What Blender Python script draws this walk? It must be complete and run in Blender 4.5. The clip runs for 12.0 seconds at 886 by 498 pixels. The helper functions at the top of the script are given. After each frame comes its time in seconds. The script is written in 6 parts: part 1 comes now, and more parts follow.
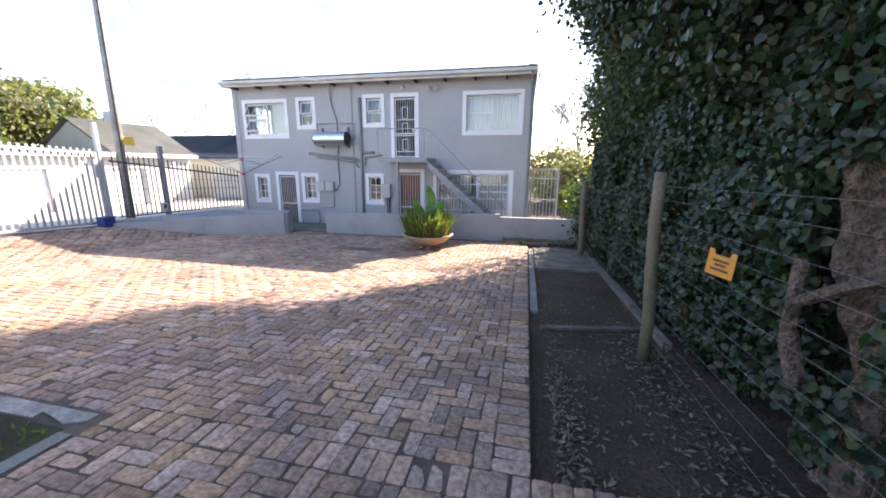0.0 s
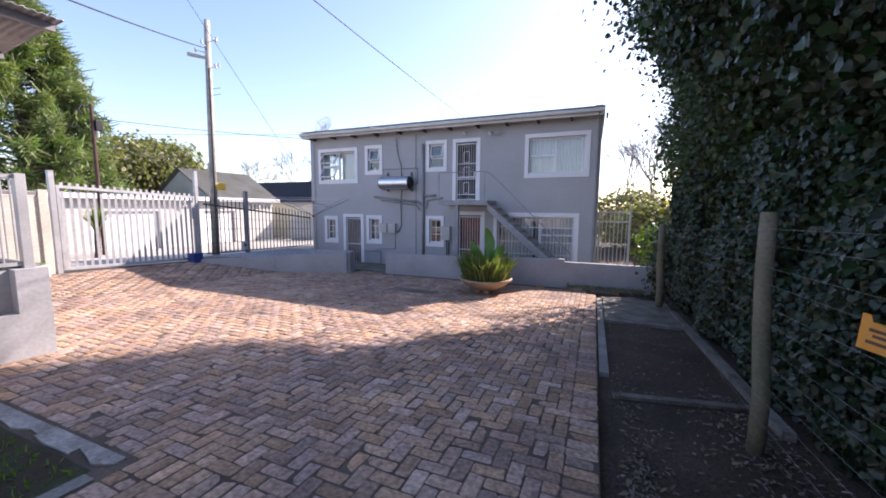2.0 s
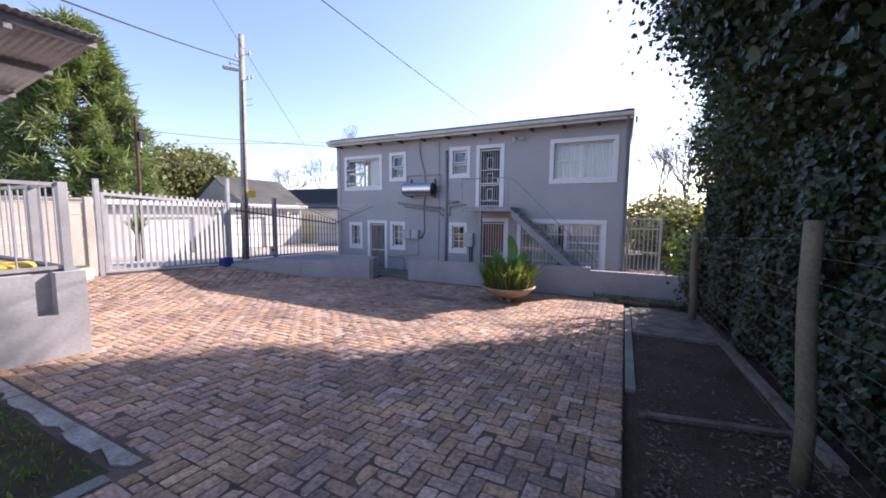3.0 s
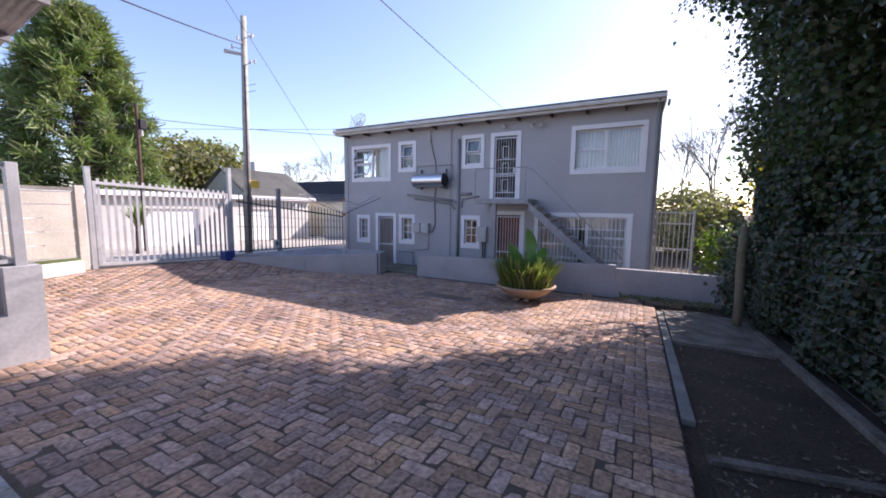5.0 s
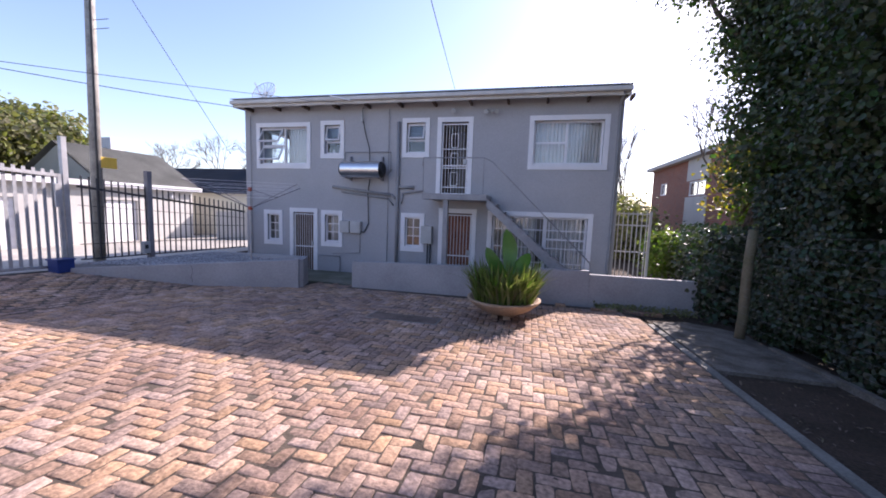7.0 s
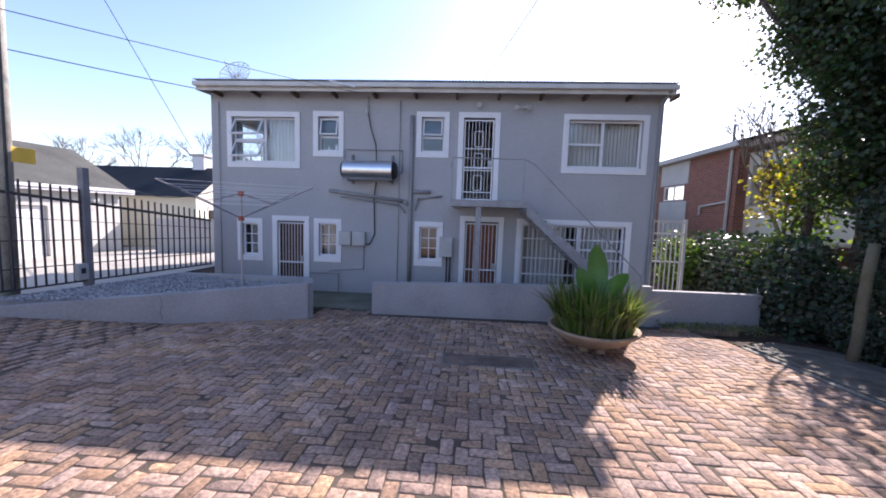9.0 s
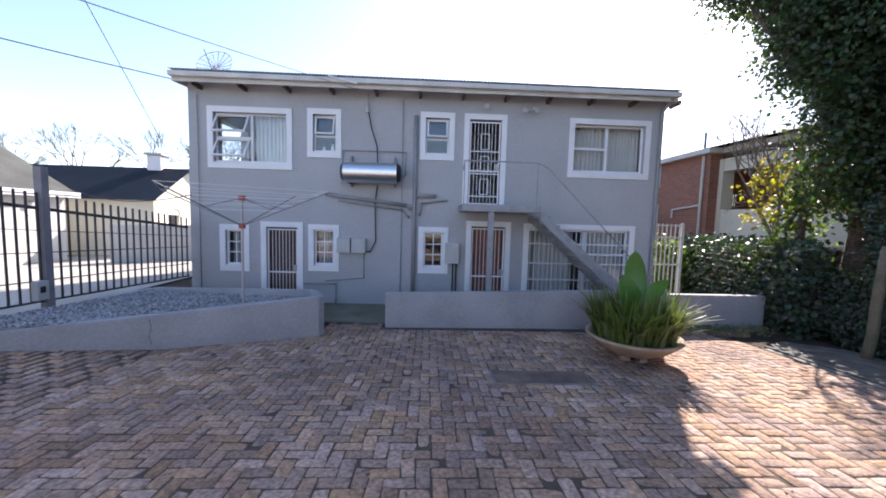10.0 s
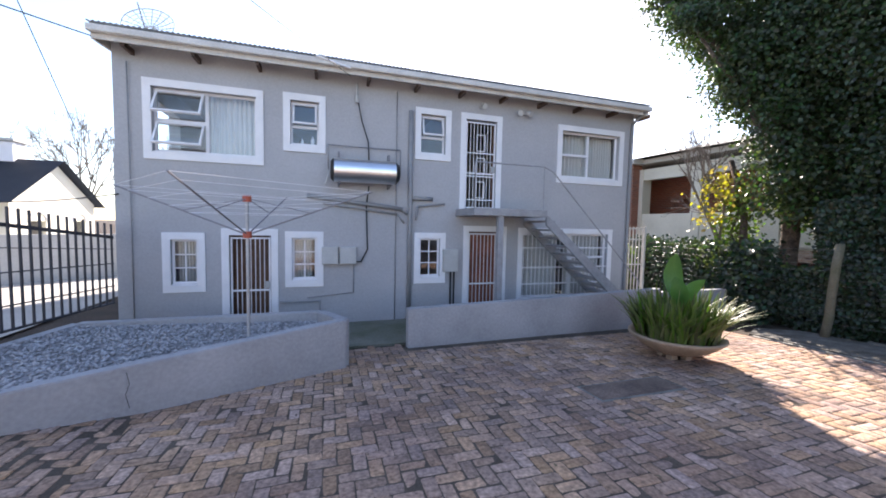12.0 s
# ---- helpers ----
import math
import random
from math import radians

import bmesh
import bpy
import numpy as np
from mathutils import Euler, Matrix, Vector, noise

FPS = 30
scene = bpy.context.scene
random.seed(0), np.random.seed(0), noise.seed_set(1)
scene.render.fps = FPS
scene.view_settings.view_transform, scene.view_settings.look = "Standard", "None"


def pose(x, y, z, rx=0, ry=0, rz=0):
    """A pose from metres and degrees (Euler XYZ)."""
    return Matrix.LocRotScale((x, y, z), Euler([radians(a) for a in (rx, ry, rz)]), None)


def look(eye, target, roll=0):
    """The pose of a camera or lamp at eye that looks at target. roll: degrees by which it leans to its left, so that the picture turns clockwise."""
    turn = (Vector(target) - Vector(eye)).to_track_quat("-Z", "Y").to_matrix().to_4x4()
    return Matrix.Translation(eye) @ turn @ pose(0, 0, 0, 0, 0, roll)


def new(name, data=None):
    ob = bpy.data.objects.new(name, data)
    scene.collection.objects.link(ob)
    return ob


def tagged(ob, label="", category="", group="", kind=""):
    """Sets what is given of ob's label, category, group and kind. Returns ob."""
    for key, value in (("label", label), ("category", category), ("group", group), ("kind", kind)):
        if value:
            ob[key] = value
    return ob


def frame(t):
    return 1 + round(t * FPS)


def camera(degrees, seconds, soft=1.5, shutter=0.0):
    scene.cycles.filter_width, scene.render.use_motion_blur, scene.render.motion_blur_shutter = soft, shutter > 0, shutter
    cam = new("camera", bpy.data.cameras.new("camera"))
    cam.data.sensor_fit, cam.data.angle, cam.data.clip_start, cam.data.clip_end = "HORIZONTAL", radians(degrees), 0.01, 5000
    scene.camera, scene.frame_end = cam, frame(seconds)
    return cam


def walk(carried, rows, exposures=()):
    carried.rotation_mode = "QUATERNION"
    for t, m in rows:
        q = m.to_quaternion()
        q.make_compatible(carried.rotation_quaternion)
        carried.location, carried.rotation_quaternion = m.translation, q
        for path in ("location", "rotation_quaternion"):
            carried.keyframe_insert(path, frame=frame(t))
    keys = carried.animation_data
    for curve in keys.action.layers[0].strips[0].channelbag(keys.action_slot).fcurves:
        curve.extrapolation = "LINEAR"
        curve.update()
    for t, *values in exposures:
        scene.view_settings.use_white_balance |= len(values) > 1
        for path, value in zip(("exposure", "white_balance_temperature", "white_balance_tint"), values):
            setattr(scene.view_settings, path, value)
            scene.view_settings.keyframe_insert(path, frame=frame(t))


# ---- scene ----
cam = camera(100.5, 12.0, 1.8)
METRES, EYE, TILT, LEAN, TURN = 9.46, 1.65, 0.0, 0.0, 12.6
ROWS = [
    (0.0, 0.0, 0.0, 0.0, 0.09, -12.75, -0.39),
    (0.5, 0.0003, 0.0165, -0.0008, 2.7, -10.66, -0.44),
    (1.0, 0.0011, 0.0244, -0.003, 4.95, -8.37, -0.47),
    (1.5, 0.0046, 0.0299, -0.0039, 7.46, -6.99, -0.39),
    (2.0, 0.0083, 0.0352, -0.0038, 9.76, -6.21, -0.4),
    (2.5, 0.0122, 0.0403, -0.0031, 11.78, -5.62, -0.44),
    (3.0, 0.0153, 0.0445, -0.0028, 13.68, -5.29, -0.49),
    (3.5, 0.0184, 0.0476, -0.0029, 15.8, -5.19, -0.52),
    (5.5, -0.0319, 0.1616, -0.0138, 14.7, -6.74, -1.31),
    (6.0, -0.069, 0.2081, -0.0169, 8.32, -6.48, -1.77),
    (6.5, -0.1079, 0.2528, -0.0178, 3.83, -6.23, -1.86),
    (7.0, -0.1551, 0.2957, -0.019, 0.72, -6.0, -2.01),
    (9.0, -0.3699, 0.4565, -0.0115, -8.53, -5.3, -1.86),
    (9.5, -0.4234, 0.4909, -0.0094, -10.9, -5.16, -1.64),
    (10.0, -0.478, 0.5218, -0.0091, -14.86, -4.7, -1.6),
    (10.5, -0.5287, 0.5553, -0.0095, -19.65, -4.11, -1.41),
    (11.0, -0.5787, 0.5926, -0.011, -23.83, -3.7, -1.37),
    (11.5, -0.6249, 0.631, -0.0119, -27.4, -3.64, -1.26),
    (12.0, -0.667, 0.6719, -0.0138, -30.19, -3.62, -1.18),
]
walk(cam, [(t, pose(0, 0, EYE, TILT, LEAN, TURN) @ pose(METRES * x, METRES * y, METRES * z, 90 + pitch, roll, yaw)) for t, x, y, z, yaw, pitch, roll in ROWS],
     [(0.0, 1.98, 7000, 18), (1.0, 1.68, 6850, 22), (2.5, 1.1, 6400, 25), (7.0, 1.0, 6300, 28), (9.0, 1.1, 6250, 24), (10.5, 1.5, 6550, 18), (12.0, 1.68, 6650, 18)])

# ---------------------------------------------------------------- light
SUN_AZ, SUN_EL = 29.0, 33.8          # degrees clockwise from +y, above the horizon
world = bpy.data.worlds.new("world")
scene.world = world
world.use_nodes = True
wn = world.node_tree.nodes
sky = wn.new("ShaderNodeTexSky")
sky.sky_type, sky.sun_disc = "NISHITA", False
sky.sun_elevation, sky.sun_rotation = radians(SUN_EL), radians(SUN_AZ)
sky.air_density, sky.dust_density, sky.ozone_density = 1.0, 0.6, 1.5
wn["Background"].inputs[1].default_value = 0.14
world.node_tree.links.new(sky.outputs[0], wn["Background"].inputs[0])
sun = new("sun", bpy.data.lights.new("sun", "SUN"))
sun.data.energy, sun.data.angle, sun.data.color = 4.9, radians(0.55), (1.0, 0.93, 0.82)
sd = Vector((math.sin(radians(SUN_AZ)) * math.cos(radians(SUN_EL)), math.cos(radians(SUN_AZ)) * math.cos(radians(SUN_EL)), math.sin(radians(SUN_EL))))
sun.matrix_world = look(sd * 60, (0, 0, 0))

# ---------------------------------------------------------------- materials
def mat(name, col, rough=0.7, metal=0.0, var=0.12, scale=3.0, fine=40.0, bump=0.15, col2=None, depth=0.01, spec=0.4, pieces=0.0, hue=1.0):
    """Paint, stone, metal: colour with stains and grain, and fine relief. pieces: spread of tone from piece to piece."""
    m = bpy.data.materials.new(name)
    m.use_nodes = True
    n, l = m.node_tree.nodes, m.node_tree.links
    b = n["Principled BSDF"]
    b.inputs["Roughness"].default_value, b.inputs["Metallic"].default_value = rough, metal
    b.inputs["Specular IOR Level"].default_value = spec
    geo = n.new("ShaderNodeNewGeometry")
    big, small = n.new("ShaderNodeTexNoise"), n.new("ShaderNodeTexNoise")
    for t, s, d in ((big, scale, 6), (small, fine, 4)):
        t.inputs["Scale"].default_value, t.inputs["Detail"].default_value = s, d
        l.new(geo.outputs["Position"], t.inputs["Vector"])
    c2 = col2 or tuple(c * (1 - 2.2 * var) for c in col)
    ramp = n.new("ShaderNodeValToRGB")
    ramp.color_ramp.elements[0].position, ramp.color_ramp.elements[1].position = 0.3, 0.68
    ramp.color_ramp.elements[0].color, ramp.color_ramp.elements[1].color = (*c2, 1), (*col, 1)
    l.new(big.outputs["Fac"], ramp.inputs["Fac"])
    mul = n.new("ShaderNodeMix")
    mul.data_type, mul.blend_type = "RGBA", "MULTIPLY"
    mul.inputs[0].default_value = 1.0
    mr = n.new("ShaderNodeMapRange")
    mr.inputs["From Min"].default_value, mr.inputs["From Max"].default_value = 0.25, 0.75
    mr.inputs["To Min"].default_value, mr.inputs["To Max"].default_value = 1 - 1.4 * var, 1 + 0.8 * var
    l.new(small.outputs["Fac"], mr.inputs["Value"])
    l.new(ramp.outputs["Color"], mul.inputs[6])
    l.new(mr.outputs["Result"], mul.inputs[7])
    out = mul.outputs[2]
    if pieces:
        oi = n.new("ShaderNodeObjectInfo")
        add = n.new("ShaderNodeMath")
        add.operation = "ADD"
        fr = n.new("ShaderNodeMath")
        fr.operation = "FRACT"
        l.new(oi.outputs["Random"], add.inputs[0])
        l.new(geo.outputs["Random Per Island"], add.inputs[1])
        l.new(add.outputs[0], fr.inputs[0])
        hs = n.new("ShaderNodeHueSaturation")
        v = n.new("ShaderNodeMapRange")
        v.inputs["To Min"].default_value, v.inputs["To Max"].default_value = 1 - pieces, 1 + pieces
        l.new(fr.outputs[0], v.inputs["Value"])
        h = n.new("ShaderNodeMath")
        h.operation, h.inputs[1].default_value = "MULTIPLY", 7.31
        h2 = n.new("ShaderNodeMath")
        h2.operation = "FRACT"
        hm = n.new("ShaderNodeMapRange")
        hm.inputs["To Min"].default_value, hm.inputs["To Max"].default_value = 0.5 - 0.035 * hue * pieces / 0.3, 0.5 + 0.03 * hue * pieces / 0.3
        sm = n.new("ShaderNodeMapRange")
        sm.inputs["To Min"].default_value, sm.inputs["To Max"].default_value = 1 - 0.9 * pieces, 1 + 0.5 * pieces
        l.new(fr.outputs[0], h.inputs[0])
        l.new(h.outputs[0], h2.inputs[0])
        l.new(h2.outputs[0], hm.inputs["Value"])
        l.new(h2.outputs[0], sm.inputs["Value"])
        l.new(v.outputs["Result"], hs.inputs["Value"])
        l.new(hm.outputs["Result"], hs.inputs["Hue"])
        l.new(sm.outputs["Result"], hs.inputs["Saturation"])
        l.new(out, hs.inputs["Color"])
        out = hs.outputs["Color"]
    l.new(out, b.inputs["Base Color"])
    if bump:
        bp = n.new("ShaderNodeBump")
        bp.inputs["Strength"].default_value, bp.inputs["Distance"].default_value = bump, depth
        l.new(small.outputs["Fac"], bp.inputs["Height"])
        l.new(bp.outputs["Normal"], b.inputs["Normal"])
    return m


def leaf_mat(name, col, rough=0.45, trans=0.35, spread=0.35, spec=0.4):
    m = mat(name, col, rough, 0, 0.15, 2.0, 60, 0.0, spec=spec, pieces=spread)
    n, l = m.node_tree.nodes, m.node_tree.links
    b = n["Principled BSDF"]
    tr = n.new("ShaderNodeBsdfTranslucent")
    mx = n.new("ShaderNodeMixShader")
    mx.inputs[0].default_value = trans
    src = b.inputs["Base Color"].links[0].from_socket
    br = n.new("ShaderNodeMix")
    br.data_type, br.blend_type = "RGBA", "MULTIPLY"
    br.inputs[0].default_value = 1.0
    br.inputs[7].default_value = (1.7, 1.9, 0.8, 1)
    l.new(src, br.inputs[6])
    l.new(br.outputs[2], tr.inputs["Color"])
    l.new(b.outputs[0], mx.inputs[1])
    l.new(tr.outputs[0], mx.inputs[2])
    l.new(mx.outputs[0], n["Material Output"].inputs["Surface"])
    return m


def brick_mat(name):
    m = bpy.data.materials.new(name)
    m.use_nodes = True
    n, l = m.node_tree.nodes, m.node_tree.links
    b = n["Principled BSDF"]
    b.inputs["Roughness"].default_value = 0.85
    geo = n.new("ShaderNodeNewGeometry")
    sp = n.new("ShaderNodeSeparateXYZ")
    ad = n.new("ShaderNodeMath")
    cb = n.new("ShaderNodeCombineXYZ")
    br = n.new("ShaderNodeTexBrick")
    br.inputs["Color1"].default_value, br.inputs["Color2"].default_value = (0.30, 0.10, 0.06, 1), (0.20, 0.07, 0.05, 1)
    br.inputs["Mortar"].default_value = (0.3, 0.24, 0.2, 1)
    br.inputs["Scale"].default_value, br.inputs["Mortar Size"].default_value = 1.0, 0.008
    br.inputs["Brick Width"].default_value, br.inputs["Row Height"].default_value = 0.23, 0.085
    l.new(geo.outputs["Position"], sp.inputs[0])
    l.new(sp.outputs[0], ad.inputs[0])
    l.new(sp.outputs[1], ad.inputs[1])
    l.new(ad.outputs[0], cb.inputs[0])
    l.new(sp.outputs[2], cb.inputs[1])
    l.new(cb.outputs[0], br.inputs["Vector"])
    l.new(br.outputs["Color"], b.inputs["Base Color"])
    return m


def glass_mat(name):
    m = bpy.data.materials.new(name)
    m.use_nodes = True
    n, l = m.node_tree.nodes, m.node_tree.links
    gl, tr, mx, fr = n.new("ShaderNodeBsdfGlossy"), n.new("ShaderNodeBsdfTransparent"), n.new("ShaderNodeMixShader"), n.new("ShaderNodeLayerWeight")
    gl.inputs["Roughness"].default_value = 0.02
    fr.inputs["Blend"].default_value = 0.5
    pw, sc = n.new("ShaderNodeMath"), n.new("ShaderNodeMapRange")
    pw.operation, pw.inputs[1].default_value = "POWER", 3.5
    sc.inputs["To Min"].default_value, sc.inputs["To Max"].default_value = 0.06, 0.75
    l.new(fr.outputs["Facing"], pw.inputs[0])
    l.new(pw.outputs[0], sc.inputs["Value"])
    l.new(sc.outputs["Result"], mx.inputs[0])
    l.new(tr.outputs[0], mx.inputs[1])
    l.new(gl.outputs[0], mx.inputs[2])
    tr.inputs["Color"].default_value = (0.94, 0.95, 0.95, 1)
    l.new(mx.outputs[0], n["Material Output"].inputs["Surface"])
    return m


GREY = mat("grey_wall_paint", (0.45, 0.445, 0.46), 0.85, 0, 0.06, 0.7, 30, 0.25, depth=0.004)
GREY_LOW = mat("grey_wall_paint_weathered", (0.43, 0.425, 0.435), 0.85, 0, 0.10, 1.2, 25, 0.3, depth=0.005)
WHITE = mat("white_paint", (0.82, 0.81, 0.83), 0.55, 0, 0.03, 4, 60, 0.1)
CREAM = mat("cream_wall_paint", (0.74, 0.71, 0.60), 0.85, 0, 0.08, 0.8, 30, 0.2)
OFFWHITE = mat("offwhite_render", (0.58, 0.56, 0.53), 0.85, 0, 0.08, 0.9, 30, 0.2)
PRECAST = mat("precast_concrete_painted", (0.60, 0.55, 0.47), 0.9, 0, 0.12, 1.5, 30, 0.3)
GUTTER = mat("gutter_paint", (0.68, 0.65, 0.61), 0.5, 0, 0.1, 2, 40, 0.1)
SHEET = mat("corrugated_zinc", (0.45, 0.46, 0.47), 0.5, 0.5, 0.15, 2, 30, 0.1)
WOODDARK = mat("rafter_brown", (0.12, 0.075, 0.055), 0.7, 0, 0.2, 8, 60, 0.2)
STEEL = mat("galvanised_grey", (0.50, 0.50, 0.51), 0.5, 0.4, 0.1, 5, 60, 0.1)
DARKSTEEL = mat("dark_fence_steel", (0.075, 0.075, 0.085), 0.55, 0.2, 0.15, 6, 60, 0.1)
GREYSTEEL = mat("grey_painted_steel", (0.27, 0.26, 0.28), 0.55, 0.1, 0.1, 6, 60, 0.1)
CHROME = mat("brushed_tank_steel", (0.75, 0.76, 0.78), 0.33, 1.0, 0.04, 3, 80, 0.05)
BLACK = mat("black_plastic", (0.02, 0.02, 0.022), 0.5, 0, 0.1, 8, 60, 0.1)
PIPE = mat("pipe_grey_paint", (0.30, 0.30, 0.31), 0.6, 0, 0.08, 5, 50, 0.1)
BOXGREY = mat("meter_box_paint", (0.52, 0.52, 0.51), 0.5, 0, 0.06, 5, 50, 0.1)
INTERIOR = mat("dim_room_plaster", (0.40, 0.36, 0.31), 0.9, 0, 0.1, 2, 30, 0.1)
FLOORIN = mat("room_floor", (0.16, 0.12, 0.09), 0.7, 0, 0.1, 2, 30, 0.1)
CURTAIN = mat("pale_curtain", (0.72, 0.70, 0.68), 0.9, 0, 0.06, 3, 50, 0.2)
DOORWOOD = mat("door_wood", (0.15, 0.075, 0.045), 0.6, 0, 0.2, 3, 40, 0.2)
GLASS = glass_mat("window_glass")
PAVER = mat("clay_paver", (0.535, 0.345, 0.225), 0.9, 0, 0.40, 1.1, 30, 1.0, col2=(0.30, 0.195, 0.155), depth=0.010, pieces=0.28, hue=0.2)
LID = mat("worn_cover_concrete", (0.25, 0.18, 0.145), 0.9, 0, 0.3, 3, 40, 0.4)
MOSSPATH = mat("mossy_concrete", (0.22, 0.22, 0.18), 0.9, 0, 0.25, 1.5, 40, 0.4, col2=(0.11, 0.12, 0.07))
JOINT = mat("joint_sand", (0.145, 0.112, 0.085), 0.95, 0, 0.25, 3, 60, 0.5)
SOIL = mat("dark_soil", (0.090, 0.061, 0.043), 0.95, 0, 0.35, 1.6, 38, 1.0, col2=(0.040, 0.030, 0.018), depth=0.03)
MOSSY = mat("mossy_soil", (0.05, 0.058, 0.022), 0.95, 0, 0.3, 3.0, 60, 0.8, col2=(0.045, 0.032, 0.022), depth=0.02)
CONCRETE = mat("weathered_concrete", (0.29, 0.28, 0.25), 0.9, 0, 0.2, 2.5, 45, 0.5, depth=0.008)
KERBDIRTY = mat("dirty_kerb_concrete", (0.22, 0.205, 0.18), 0.92, 0, 0.3, 4.0, 45, 0.7, col2=(0.085, 0.075, 0.055), depth=0.01)
KERBPALE = mat("broken_pale_concrete", (0.42, 0.40, 0.37), 0.9, 0, 0.25, 5.0, 40, 0.7, col2=(0.22, 0.20, 0.17), depth=0.012)
RAILGREY = mat("wall_grey_stair_paint", (0.37, 0.365, 0.38), 0.6, 0, 0.12, 5, 50, 0.1)
REDDOOR = mat("red_brown_door", (0.30, 0.105, 0.06), 0.55, 0, 0.2, 3, 40, 0.2)
OLDBARK = mat("pale_ridged_bark", (0.27, 0.20, 0.155), 0.95, 0, 0.45, 9, 40, 1.0, col2=(0.10, 0.07, 0.052), depth=0.07)
DRIVE = mat("driveway_concrete", (0.50, 0.47, 0.42), 0.9, 0, 0.15, 0.6, 30, 0.4)
GRASS = mat("lawn_green", (0.10, 0.13, 0.04), 0.9, 0, 0.3, 1.5, 40, 0.5)
GRAVEL = mat("gravel_stone", (0.46, 0.45, 0.46), 0.85, 0, 0.15, 5, 60, 0.2, pieces=0.35)
TIMBER = mat("treated_pole", (0.20, 0.165, 0.115), 0.8, 0, 0.2, 4, 40, 0.4, col2=(0.12, 0.12, 0.07))
POLEWOOD = mat("utility_pole_wood", (0.46, 0.43, 0.38), 0.85, 0, 0.2, 4, 40, 0.4)
RUSTPOLE = mat("rust_red_pole", (0.10, 0.045, 0.035), 0.7, 0, 0.2, 4, 40, 0.2)
BARK = mat("tree_bark", (0.19, 0.135, 0.10), 0.9, 0, 0.35, 6, 28, 1.0, depth=0.05)
BAREBARK = mat("bare_twigs", (0.24, 0.20, 0.17), 0.9, 0, 0.2, 6, 30, 0.3)
TERRA = mat("bowl_terracotta", (0.50, 0.36, 0.25), 0.8, 0, 0.15, 3, 40, 0.3)
ROOFGREY = mat("slate_grey_roof", (0.21, 0.215, 0.195), 0.8, 0, 0.15, 1, 20, 0.2)
ROOFBLUE = mat("dark_blue_roof", (0.05, 0.062, 0.085), 0.6, 0, 0.1, 1, 20, 0.2)
BRICK = brick_mat("red_face_brick")
ORANGE = mat("orange_plate", (0.72, 0.30, 0.05), 0.5, 0, 0.05, 4, 40, 0.0)
YELLOW = mat("yellow_board", (0.85, 0.55, 0.08), 0.5, 0, 0.05, 4, 40, 0.0)
BLUE = mat("blue_plastic", (0.02, 0.05, 0.22), 0.45, 0, 0.1, 5, 40, 0.1)
RED = mat("red_orange_plastic", (0.45, 0.10, 0.06), 0.5, 0, 0.1, 5, 40, 0.1)
WIRE = mat("fence_wire", (0.26, 0.26, 0.26), 0.5, 0.5, 0.1, 5, 40, 0.0)
CABLE = mat("black_cable", (0.025, 0.025, 0.028), 0.7, 0, 0.1, 5, 40, 0.0)
IVY = leaf_mat("ivy_leaf", (0.034, 0.060, 0.028), 0.32, 0.22, 0.42)
TREELEAF = leaf_mat("tree_leaf", (0.058, 0.090, 0.038), 0.42, 0.35, 0.45)
YOUNG = leaf_mat("bright_green_leaf", (0.13, 0.20, 0.035), 0.45, 0.45, 0.3)
YELLOWLEAF = leaf_mat("yellow_autumn_leaf", (0.36, 0.29, 0.05), 0.5, 0.4, 0.3)
STRAP = leaf_mat("strap_leaf", (0.17, 0.22, 0.06), 0.4, 0.35, 0.5)
BIGLEAF = leaf_mat("broad_banana_leaf", (0.10, 0.22, 0.06), 0.35, 0.35, 0.1)
CONIFER = leaf_mat("conifer_needle", (0.19, 0.25, 0.085), 0.55, 0.2, 0.35)
BUSH = leaf_mat("grey_green_leaf", (0.25, 0.25, 0.11), 0.55, 0.3, 0.35)
LITTER = mat("dry_leaf", (0.20, 0.155, 0.11), 0.8, 0, 0.15, 6, 60, 0.1, pieces=0.35)

# ---------------------------------------------------------------- mesh helpers
def thing(name, base, label, category, group="", kind=""):
    ob = new(name)
    ob.location = base
    ob.empty_display_size = 0.1
    return tagged(ob, label, category, group, kind)


def world_base(ob):
    return Vector() if ob.parent else ob.location.copy()


def part(name, bm, material, parent=None, label="", smooth=False):
    """One mesh object out of a bmesh in world places, under a thing or a part."""
    me = bpy.data.meshes.new(name)
    if isinstance(bm, tuple):
        me.from_pydata(*bm)
    else:
        bm.to_mesh(me)
        bm.free()
    me.materials.append(material)
    if smooth:
        me.polygons.foreach_set("use_smooth", [True] * len(me.polygons))
    ob = new(name, me)
    if parent:
        ob.parent = parent
        ob.matrix_parent_inverse = Matrix.Translation(-world_base(parent))
    if label:
        ob["label"] = label
    return ob


def single(name, bm, material, label, category, group="", kind="", smooth=False):
    return tagged(part(name, bm, material, None, "", smooth), label, category, group, kind)


